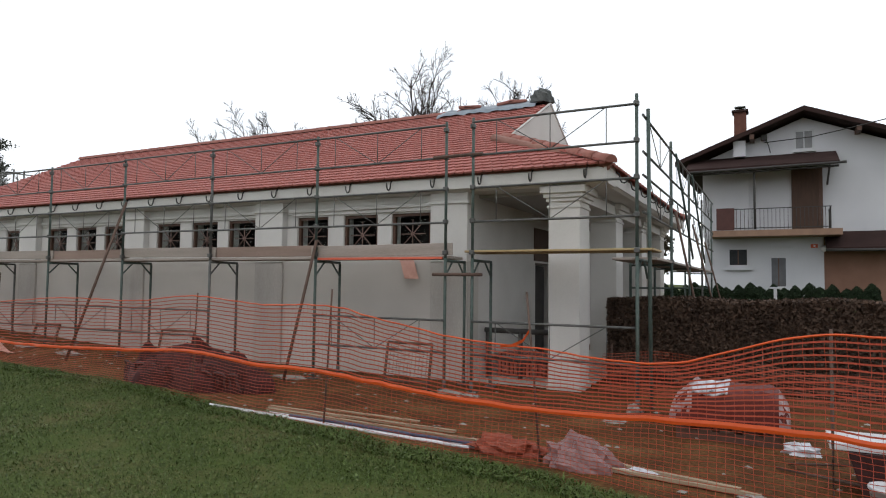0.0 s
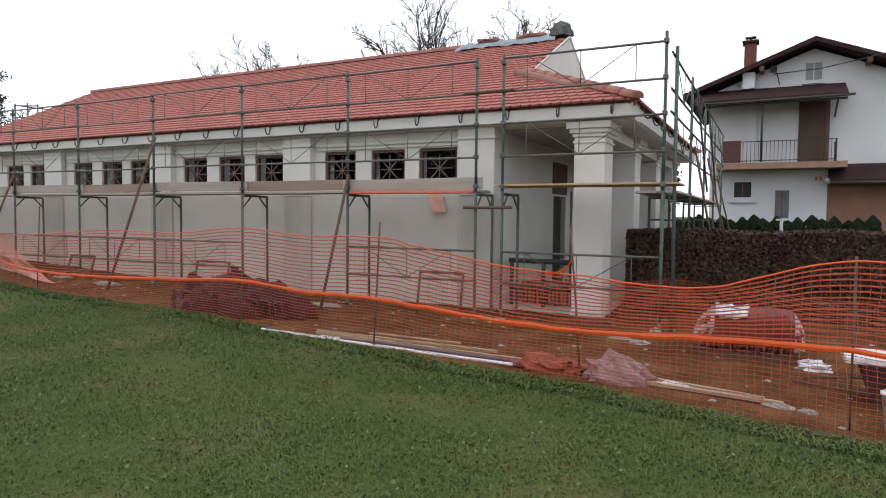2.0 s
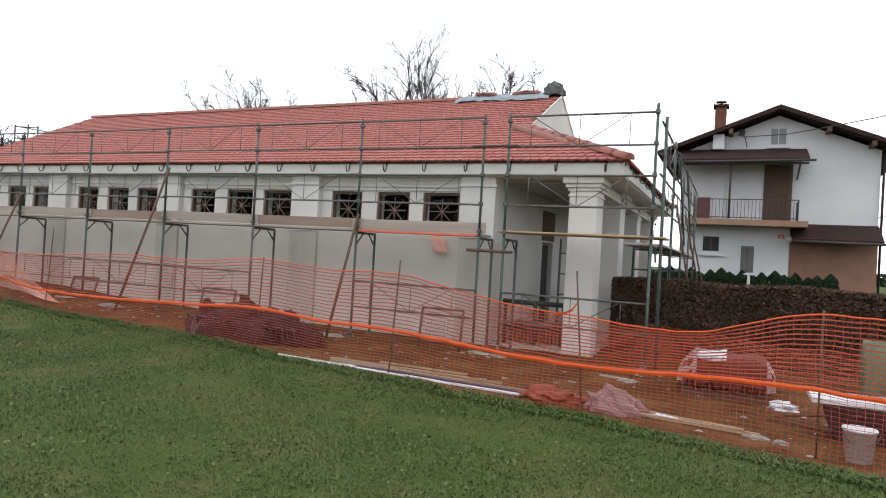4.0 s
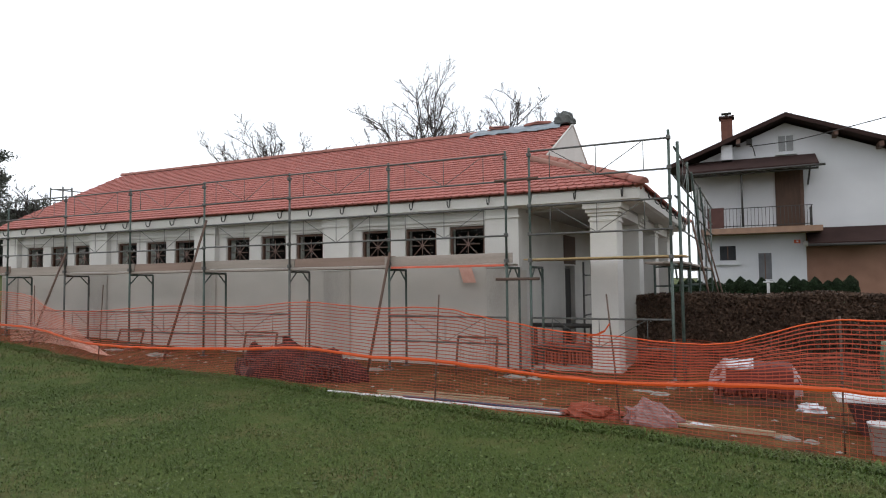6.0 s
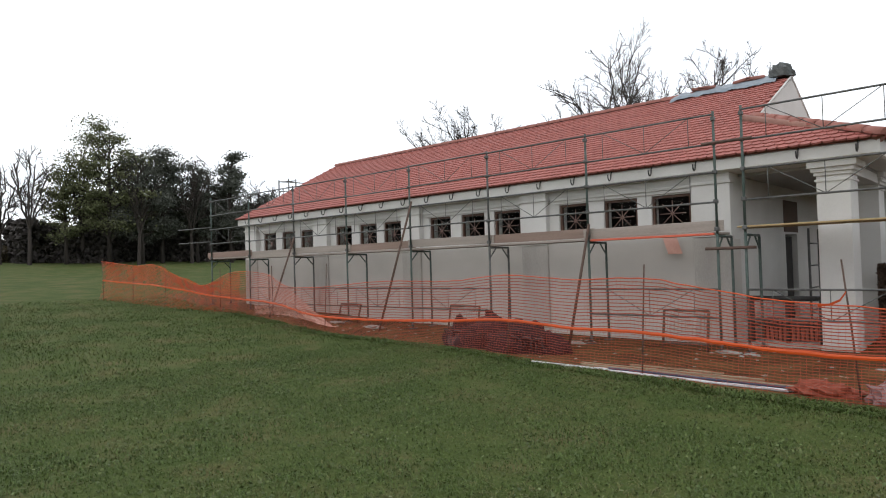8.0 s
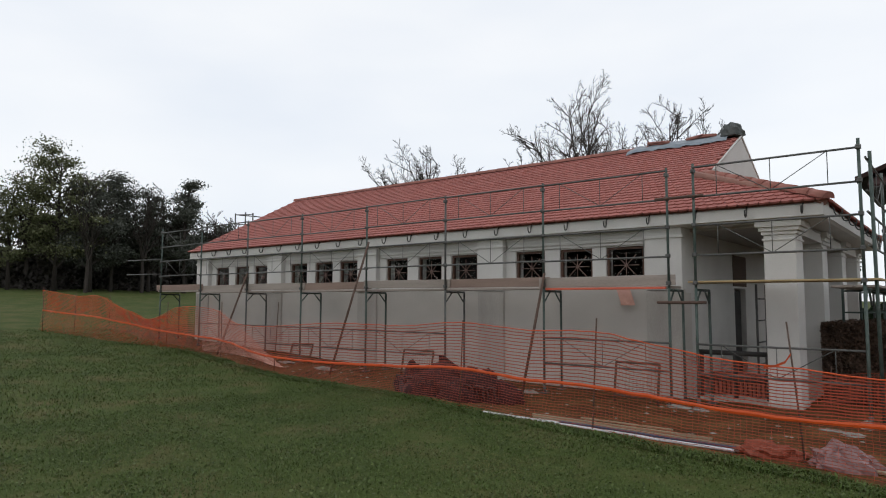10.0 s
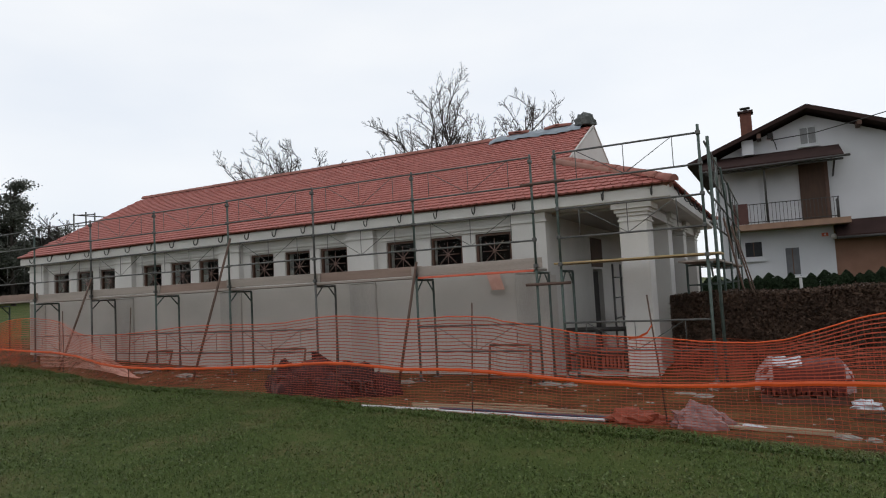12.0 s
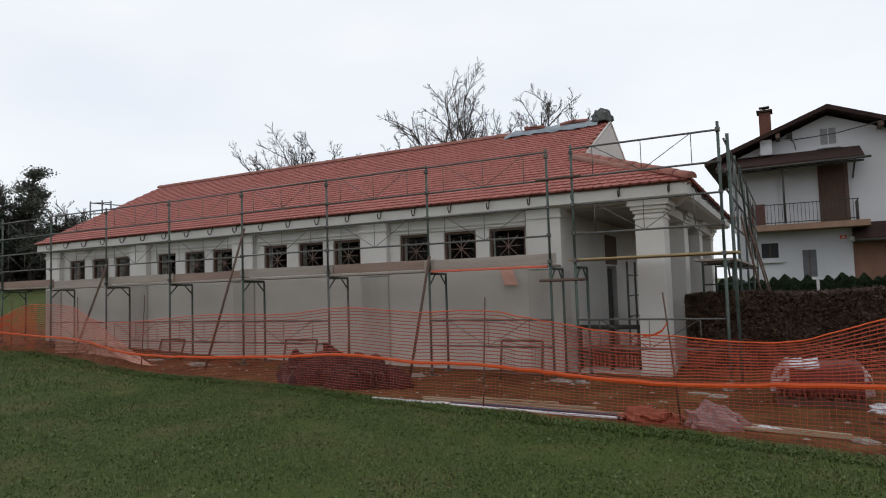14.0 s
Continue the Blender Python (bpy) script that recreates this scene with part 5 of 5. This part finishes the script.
# pipes and battens along the fence
white, blue = "long white plastic pipe lying on the earth", "long dark blue pipe lying on white pipes"
for k, (dy, dz, radius, start, mat, lab) in enumerate(((0.0, 0.03, 0.02, -6.1, M_WHITEPVC, white), (0.05, 0.03, 0.02, -6.72, M_WHITEPVC, white), (0.026, 0.062, 0.016, -5.3, M_BLUEPVC, blue), (0.1, 0.03, 0.02, -5.7, M_WHITEPVC, white), (0.16, 0.03, 0.016, -5.0, M_BLUEPVC, "long dark blue pipe lying on the earth"))):
    a, b = Vector((start, 6.24 + (start + 2.88) * -0.068 + dy, dz)), Vector((-2.88 + 0.05 * (k % 3), 6.24 + dy, dz))
    bm = bmesh.new()
    tube(bm, [a, a.lerp(b, 0.33) + Vector((0, 0.012, 0)), a.lerp(b, 0.66) - Vector((0, 0.008, 0.002)), b], radius, 12, False)
    tube(bm, [b, b - (b - a).normalized() * 0.2], radius * 0.86, 12, True)
    tagged(part("plastic_pipe", bm, mat), lab, "pipe", "pipes on the ground")
for k, (a, b) in enumerate((((-5.9, 6.72, 0.03), (-2.1, 6.47, 0.03)), ((-6.0, 6.86, 0.03), (-3.3, 6.78, 0.03)), ((-5.3, 7.1, 0.02), (-3.9, 7.05, 0.02)), ((-1.75, 6.2, 0.03), (-0.3, 6.0, 0.03)), ((-1.5, 6.35, 0.03), (-0.45, 6.02, 0.05)))):
    bm = bmesh.new()
    a, b = Vector(a), Vector(b)
    d = b - a
    m = Matrix.Translation((a + b) / 2) @ d.to_track_quat("X", "Z").to_matrix().to_4x4() @ Matrix.Diagonal((d.length, 0.05, 0.03, 1))
    bmesh.ops.create_cube(bm, size=1, matrix=m)
    tagged(part("wooden_batten", bm, M_WOOD), "pale wooden batten lying on the earth", "batten", "battens on the ground")
bm = bmesh.new()
lumpy(bm, (-2.55, 6.3, 0.0), (0.42, 0.16, 0.13), 2.0, 14, 0.7)
tagged(part("crumpled_net", bm, M_NETDARK), "crumpled heap of orange barrier net", "net")
bm = bmesh.new()
lumpy(bm, (-1.78, 6.24, 0.0), (0.34, 0.26, 0.25), 9.0, 14, 0.35)
tagged(part("crumpled_film", bm, M_FILMRED), "crumpled heap of translucent pinkish film", "plastic film")
bm = bmesh.new()
lumpy(bm, (-1.2, 6.2, 0.0), (0.26, 0.08, 0.04), 5.0, 12, 0.8)
tagged(part("film_scrap", bm, M_FILM), "flat crumpled scrap of white film", "plastic film")
for k, (x, y, w, d, h) in enumerate(((-0.35, 5.95, 0.2, 0.07, 0.05), (-0.12, 5.9, 0.12, 0.06, 0.04), (-1.95, 8.3, 0.2, 0.12, 0.06), (-2.2, 8.5, 0.28, 0.08, 0.03), (-4.5, 9.0, 0.3, 0.16, 0.05), (-4.1, 8.9, 0.2, 0.12, 0.06), (-1.85, 9.05, 0.14, 0.2, 0.12), (-7.5, 9.0, 0.5, 0.2, 0.05), (-8.2, 8.95, 0.4, 0.2, 0.06), (-0.95, 7.9, 0.1, 0.07, 0.03), (-13.0, 8.7, 0.5, 0.18, 0.08), (-14.5, 8.75, 0.4, 0.2, 0.06))):
    bm = bmesh.new()
    lumpy(bm, (x, y, height(x, y)), (w * 0.65, d * 0.7, h * 0.8), k * 1.7, 8, 0.6)
    tagged(part("rubble_lump", bm, M_CHIP), "pale lump of plaster rubble on the earth", "rubble", "rubble lumps")
rng = random.Random(12)
vs, fs = [], []
for k in range(260):
    x = rng.uniform(-17, 2)
    y = rng.uniform(edge_y(x) + 0.3, 9.9)
    s = rng.uniform(0.012, 0.05)
    a = rng.uniform(0, 6.28)
    z = height(x, y)
    b = len(vs)
    for q in range(4):
        vs.append((x + s * rng.uniform(0.6, 1.3) * math.cos(a + q * 1.57), y + s * math.sin(a + q * 1.57), z + 0.003))
    vs.append((x, y, z + s * 0.5))
    fs += [(b + q, b + (q + 1) % 4, b + 4) for q in range(4)]
me = bpy.data.meshes.new("rubble")
me.from_pydata(vs, [], fs)
me.materials.append(M_CHIP)
tagged(new("rubble", me), "small pale chips of plaster strewn over the earth", "rubble", kind="stuff")

# bucket, trough with boards, bag
bucket = thing("bucket", (0.5, 5.68, 0), "white plastic builder's bucket standing on the earth", "bucket")
bm = bmesh.new()
prof = [(0.0, 0.0), (0.105, 0.0), (0.135, 0.28), (0.144, 0.28), (0.144, 0.3), (0.127, 0.3), (0.1, 0.02), (0.0, 0.02)]
rings = []
for r, z in prof:
    rings.append([bm.verts.new((max(r, 0.001) * math.cos(a), max(r, 0.001) * math.sin(a), z)) for a in [2 * math.pi * q / 20 for q in range(20)]])
for a, b in zip(rings, rings[1:]):
    for q in range(20):
        bm.faces.new((a[q], a[(q + 1) % 20], b[(q + 1) % 20], b[q])).smooth = True
part("pail", bm, M_WHITEPVC, bucket)
bar("bail", [(0.5 + 0.138 * math.cos(t), 5.55 + 0.02 * math.sin(t), 0.28 - 0.12 * math.sin(t)) for t in [math.pi * q / 8 for q in range(9)]], 0.004, M_STEEL, bucket, 5, "thin wire handle")
tr = thing("mortar_trough", (0.75, 6.65, 0), "brown plastic mortar trough with white boards laid across", "trough")
bm = bmesh.new()
o = off(tr)
lo = [(0.3, 6.35), (1.2, 6.35), (1.2, 6.95), (0.3, 6.95)]
a = [bm.verts.new(Vector((x, y, 0.36)) + o) for x, y in lo]
b = [bm.verts.new(Vector((0.75 + (x - 0.75) * 0.75, 6.65 + (y - 6.65) * 0.7, 0.0)) + o) for x, y in lo]
c = [bm.verts.new(Vector((0.75 + (x - 0.75) * 0.93, 6.65 + (y - 6.65) * 0.92, 0.36)) + o) for x, y in lo]
e = [bm.verts.new(Vector((0.75 + (x - 0.75) * 0.7, 6.65 + (y - 6.65) * 0.64, 0.03)) + o) for x, y in lo]
for p, q in ((a, b), (c, a), (e, c)):
    for i in range(4):
        bm.faces.new((p[i], p[(i + 1) % 4], q[(i + 1) % 4], q[i]))
bm.faces.new(b)
bm.faces.new(e)
bmesh.ops.recalc_face_normals(bm, faces=bm.faces)
part("basin", bm, M_CARD, tr)
for k in range(2):
    bm = bmesh.new()
    box(bm, (0.18, 6.38 + 0.28 * k, 0.364), (1.08 + 0.06 * k, 6.64 + 0.28 * k, 0.42), 0.005)
    tagged(part("insulation_board", bm, M_WHITEPVC), "white insulation board laid on the trough", "board", "insulation boards")
bag = thing("cement_bag", (0.92, 7.25, 0), "pale green bag standing upright behind the trough", "bag")
bm = bmesh.new()
r = bmesh.ops.create_cube(bm, size=1, matrix=Matrix.Translation((0, 0, 0.5)) @ Matrix.Diagonal((0.37, 0.24, 0.95, 1)))
bmesh.ops.subdivide_edges(bm, edges=bm.edges, cuts=7, use_grid_fill=True)
for v in bm.verts:
    k = 1 - 0.35 * (abs(v.co.z - 0.47) / 0.47) ** 6
    v.co.y *= k
    v.co += 0.045 * noise.noise_vector(v.co * 5)
    v.co.z = max(v.co.z, 0)
for f in bm.faces:
    f.smooth = True
part("sacking", bm, M_SACK, bag)
# two thin rods lying against the trough
for a, b in (((-0.1, 7.2, 0.02), (0.6, 6.3, 0.3)), ((-0.2, 7.0, 0.02), (0.75, 6.28, 0.1))):
    tagged(bar("bent_rod", [a, b], 0.012, M_RUST, None, 6), "thin bent steel rod on the earth", "rod", "bent rods")

# ---- in the porch ----
tb = thing("work_trestle", (-4.2, 11.0, 0.03), "dark steel work trestle in the porch", "trestle")
bar("top_rail", [(-4.7, 10.8, 0.84), (-3.45, 10.8, 0.84)], 0.045, M_BLACK, tb)
for x in (-4.65, -4.05, -3.5):
    bar("leg", [(x, 10.8, 0.03), (x, 10.8, 0.82)], 0.04, M_BLACK, tb)
bar("lower_rail", [(-4.7, 10.8, 0.35), (-3.45, 10.8, 0.35)], 0.03, M_BLACK, tb)
st = thing("tile_stack", (-4.1, 11.4, 0.03), "low stack of red roof tiles in the porch", "tile stack")
for k in range(14):
    solid("stacked_tile", (-4.6 + 0.075 * k, 11.15, 0.03), (-4.55 + 0.075 * k, 11.6, 0.42), M_RIDGE, st)
ld = thing("porch_scaffold_portal", (-4.3, 12.6, 0.03), "narrow dark scaffold tower standing in the porch", "scaffold frame")
for x, y in ((-4.05, 12.5), (-4.05, 13.3), (-3.5, 12.9)):
    bar("leg", [(x, y, 0.03), (x, y, 2.15)], 0.024, M_STEEL, ld)
for z in (0.5, 0.95, 1.4, 1.85):
    bar("rung", [(-4.05, 12.5, z), (-4.05, 13.3, z)], 0.017, M_STEEL, ld, 6)
    bar("rung", [(-4.05, 13.3, z), (-3.5, 12.9, z)], 0.017, M_STEEL, ld, 6)
door = thing("door_1", (-4.9, 14.02, 0.03), "doorway closed by a near-black leaf, its colour for the unlit room behind", "door", kind="structure")
# leaf coloured near-black in place of the doorway's unlit depth
solid("door_leaf", (-4.9, 13.63, 0.03), (-4.85, 14.44, 2.04), M_DARKIN, door, 0.0, "door leaf with the dark of the room put into its colour")
solid("transom_board", (-4.749, 13.45, 2.14), (-4.735, 14.55, 2.84), M_BROWN, door, 0.0, "brown board over the doorway")
solid("door_frame", (-4.95, 13.552, 0.03), (-4.8, 13.62, 2.098), M_FRAME, door)
# an orange scrap of net hanging from the deck
cloth = tagged(new("net_scrap"), "small faded orange scrap of net hanging below the scaffold deck", "net")
sheet("net_cloth", (-6.06, 10.12, 2.08), (0.28, 0.0, 0.0), (0.12, 0.0, -0.37), 6, 8, 0.01, M_SCRAP, cloth, 2)

# ---- tarpaulins and spare tiles on the ridge ----
tarp = tagged(new("tarpaulin"), "grey-blue tarpaulin crumpled over the open end of the ridge", "tarpaulin")
x0, x1 = -7.45, -4.95
bm = bmesh.new()
g = []
for i in range(37):
    x = x0 + (x1 - x0) * i / 36
    rowv = []
    drop = 0.3 + 0.22 * noise.noise(Vector((x * 1.7, 0, 3))) + 0.12 * (i / 36)
    for j in range(9):
        q = j / 8
        yy = RY + 0.16 - q * (drop + 0.16)
        zz = RZ + 0.13 - max(0, (RY - yy)) * SLOPE - (0.05 if q > 0.9 else 0) + 0.05 * noise.noise(Vector((x * 4.5, q * 4, 1)))
        rowv.append(bm.verts.new((x, yy, zz)))
    g.append(rowv)
for a, b in zip(g, g[1:]):
    for j in range(8):
        bm.faces.new((a[j], b[j], b[j + 1], a[j + 1])).smooth = True
part("tarpaulin_sheet", bm, M_TARP, tarp)
bm = bmesh.new()
lumpy(bm, (GX - 0.18, RY, RZ + 0.04), (0.27, 0.24, 0.33), 3.0, 12, 0.3)
tagged(part("rolled_tarpaulin", bm, M_TARPDARK), "dark rolled tarpaulin on the end of the ridge", "tarpaulin")
for x in (-6.75, -6.6, -5.75, -5.45):
    bm = bmesh.new()
    box(bm, (x - 0.24, RY - 0.12, RZ + 0.09), (x + 0.2, RY + 0.1, RZ + 0.17), 0.02, Matrix.Rotation(radians(rng.uniform(-8, 8)), 4, "Y"))
    tagged(part("spare_ridge_tile", bm, M_RIDGE), "spare red ridge tile lying on the tarpaulin", "tile", "spare ridge tiles")
# white T-shaped post behind the hedge
post = thing("marker_post", (-0.23, 20, height(-0.23, 20)), "pale concrete post with a flat cross head", "post")
solid("shaft", (-0.27, 19.95, height(-0.23, 20)), (-0.19, 20.05, 1.6), M_GREY, post, 0.01)
solid("cross_head", (-0.37, 19.95, 1.602), (-0.09, 20.05, 1.65), M_GREY, post, 0.01)


# ---- woods and far trees ----
def leafy_tree(x, y, tall, seed, mat, wide, label, dense=5200, leaf=0.15, low=0.25, category="tree"):
    """A trunk with limbs, each limb carrying clumps of small leaves with gaps between."""
    rng = random.Random(seed)
    z0 = height(x, y)
    t = thing("leafy_tree", (x, y, z0), label, category, "trees at the wood's edge")
    bm = bmesh.new()
    tube(bm, [(0, 0, -0.2), (rng.gauss(0, 0.1), rng.gauss(0, 0.1), tall * 0.45), (rng.gauss(0, 0.3), rng.gauss(0, 0.3), tall * 0.93)], tall * 0.02, 7, True, [1, 0.7, 0.15])
    clumps = []
    n = int(26 + tall)
    for k in range(n):
        q = low + (0.97 - low) * (k + rng.random()) / n
        a = rng.uniform(0, 6.28)
        r = wide * (1 - 0.72 * abs((q - 0.55) / 0.5) ** 1.6) * rng.uniform(0.35, 1.05)
        p0 = Vector((0, 0, tall * (q - 0.1)))
        p1 = Vector((math.cos(a) * r, math.sin(a) * r, tall * q + rng.uniform(-0.2, 0.4)))
        tube(bm, [p0, p0.lerp(p1, 0.55) + Vector((0, 0, -0.15)), p1], tall * 0.006, 5, False, [1, 0.7, 0.35])
        clumps.append((p1, rng.uniform(0.55, 1.15) * wide * 0.3))
        if r > wide * 0.5:
            clumps.append((p0.lerp(p1, 0.6), rng.uniform(0.4, 0.8) * wide * 0.28))
    part("trunk", bm, M_BARK, t)

    def place(g):
        c, r = clumps[g.randrange(len(clumps))]
        d = Vector((g.gauss(0, 0.75), g.gauss(0, 0.75), g.gauss(0, 0.34)))
        return c + d * r

    leaves("crown", int(dense * 2.4), place, leaf * 0.8, mat, t, seed + 50)
    return t


leafy_tree(-59, 19.6, 12.0, 31, M_YOUNG, 3.4, "tall broad tree in thin olive-green leaf", 6500)
leafy_tree(-61, 16.9, 8.5, 37, M_YOUNG, 2.2, "slender tree in thin olive leaf at the wood's edge", 2200)
leafy_tree(-60, 24.6, 10.6, 32, M_PINE, 2.6, "dark pine with ragged layered crown", 5200)
leafy_tree(-58, 22.0, 9.6, 38, M_PINE, 2.6, "dark evergreen tree in the wood", 4500)
leafy_tree(-58, 30.4, 10.8, 33, M_PINE, 1.9, "tall dark pine with open ragged crown", 4200, low=0.35)
leafy_tree(-60, 28.0, 9.4, 34, M_PINE, 2.1, "dark pine with ragged layered crown", 4200)
leafy_tree(-63, 33.5, 9.0, 35, M_PINE, 2.2, "dark pine with ragged layered crown", 3600)
leafy_tree(-64, 37.5, 7.5, 36, M_PINE, 2.6, "dark pine with ragged layered crown", 3000)
for x, y, h, sd in ((-60, 13.9, 9.4, 41), (-62, 12.4, 8.2, 42), (-57, 21.2, 8.5, 43), (-62, 35.8, 8.0, 44), (-66, 40, 8.0, 45), (-58, 26.4, 9.0, 46), (-63, 10.0, 8.0, 47), (-61, 18.2, 10.2, 48), (-61.5, 23.3, 9.8, 49), (-60.5, 29.2, 9.6, 50)):
    bare_tree(x, y, h, sd, h * 0.17, 0.3, 0.45, depth=3, limbs=7, fine=0.022, label="slender leafless tree at the wood's edge")


def undergrowth(rng):
    y = rng.uniform(14, 46)
    x = -63 - rng.uniform(0, 5) + 1.5 * math.sin(y * 0.7)
    top = 4.6 + 1.8 * noise.noise(Vector((y * 0.35, 0, 0))) + (1.6 if y > 19 else -1.2)
    z = rng.random() ** 1.3 * top
    return Vector((x, y, height(x, y) + z))


tagged(leaves("undergrowth", 60000, undergrowth, 0.26, M_WOODDARK, None, 60), "dark tangled undergrowth and twigs of the wood", "undergrowth", kind="stuff")


def scrub(rng):
    y = rng.uniform(-30, 17)
    x = -66 - rng.uniform(0, 4)
    return Vector((x, y, height(x, y) + rng.random() ** 1.2 * (1.3 + 0.6 * noise.noise(Vector((y * 0.5, 3, 0))))))


tagged(leaves("scrub", 12000, scrub, 0.3, M_SCRUB, None, 61), "low brown scrub along the field's edge", "scrub", kind="stuff")
# the wooded hill behind, the haze of distance put into its colour
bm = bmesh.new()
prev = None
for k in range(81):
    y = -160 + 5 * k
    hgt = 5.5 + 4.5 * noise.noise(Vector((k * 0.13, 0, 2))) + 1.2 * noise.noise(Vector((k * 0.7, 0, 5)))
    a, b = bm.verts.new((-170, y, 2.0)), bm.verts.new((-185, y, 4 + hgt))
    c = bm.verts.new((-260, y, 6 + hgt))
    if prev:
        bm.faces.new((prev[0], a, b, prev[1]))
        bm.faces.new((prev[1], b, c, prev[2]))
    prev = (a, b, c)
tagged(part("distant_hill", bm, M_HILL), "wooded hill far beyond the field, distance haze painted into its blue-grey", "hill", kind="structure")
leafy_tree(-4.4, 26.5, 3.7, 77, M_SCRUB, 0.75, "small garden tree with brown withered leaves", 1500, 0.09, 0.2)
# conifers far behind the house
for x, y, h, sd in ((23, 118, 7.5, 71), (30, 121, 6.0, 72), (36, 116, 7.0, 73), (44, 122, 8.5, 74)):
    leafy_tree(x, y, h, sd, M_EVERGREEN, 2.2, "dark conifer far behind the house", 900, 0.4, 0.05)


def far_hedge(rng):
    x = rng.uniform(8, 60)
    return Vector((x, 95 + rng.uniform(0, 3), height(x, 95) + rng.random() * 1.6))


tagged(leaves("far_hedge", 6000, far_hedge, 0.3, M_EVERGREEN, None, 62), "low dark hedge far behind the house", "hedge", kind="stuff")


# ---- grass ----
def blades(name, n, region, size, seed, keep):
    rng = random.Random(seed)
    vs, fs = [], []
    for _ in range(n):
        x, y = region(rng)
        if not keep(x, y, rng):
            continue
        z = height(x, y)
        thin = 0.55 + 0.45 * noise.noise(Vector((x * 0.8, y * 0.8, 4)))
        s = size * rng.uniform(0.5, 1.5) * (0.6 + thin * 0.7)
        a = rng.uniform(0, 6.28)
        lean = Vector((math.cos(a), math.sin(a), 0)) * s * rng.uniform(0.2, 1.1)
        w = Vector((-math.sin(a), math.cos(a), 0)) * s * 0.085
        b = len(vs)
        p = Vector((x, y, z - 0.004))
        m = p + lean * 0.45 + Vector((0, 0, s * 0.45))
        e = p + lean * 1.2 + Vector((0, 0, s * 0.55))
        vs += [tuple(p - w), tuple(p + w), tuple(m + w * 0.8), tuple(m - w * 0.8), tuple(e)]
        fs += [(b, b + 1, b + 2, b + 3), (b + 3, b + 2, b + 4)]
    me = bpy.data.meshes.new(name)
    me.from_pydata(vs, [], fs)
    me.materials.append(M_GRASS)
    return new(name, me)


def on_lawn(x, y, rng):
    d = edge_y(x) - y
    fade = min(1, (y + 2.6) / 1.2, (x + 27) / 3, (3.6 - x) / 2)
    worn = 0.5 if noise.noise(Vector((x * 0.75, y * 0.75, 11))) + 0.4 * noise.noise(Vector((x * 2.3, y * 2.3, 3))) > 0.22 else 1.0
    return d > -0.15 + 0.15 * rng.random() and rng.random() < fade * worn


def near_lawn(rng):
    return rng.uniform(-11, 3.2), rng.uniform(-2.4, 7.6)


def far_lawn(rng):
    return rng.uniform(-27, -11), rng.uniform(-4.2, 9.2)


tagged(blades("grass", 380000, near_lawn, 0.037, 5, on_lawn), "short uneven green grass of the lawn", "grass", kind="stuff")
tagged(blades("grass_beyond", 120000, far_lawn, 0.06, 6, on_lawn), "short uneven green grass of the field", "grass", kind="stuff")


def weed_place(rng):
    x, y = near_lawn(rng)
    if edge_y(x) - y < 0 or noise.noise(Vector((x * 1.4, y * 1.4, 8))) < -0.05:
        return None
    return Vector((x, y, height(x, y) + rng.uniform(0.012, 0.035)))


tagged(leaves("weeds", 16000, weed_place, 0.022, M_WEED, None, 64, long=1.3), "small broad-leaved weeds among the grass", "weeds", kind="stuff")


def edge_tuft(rng):
    x = rng.uniform(-20, 2)
    return x, edge_y(x) + rng.uniform(-0.3, 0.1)


tagged(blades("grass_fringe", 26000, edge_tuft, 0.064, 7, lambda x, y, g: True), "longer grass along the foot of the fence", "grass", kind="stuff")


# ---- the nearest roof tiles, one by one ----
for m in single:
    ob = new("roof_tile", tile_mesh)
    ob.parent = roof
    ob.matrix_basis = m
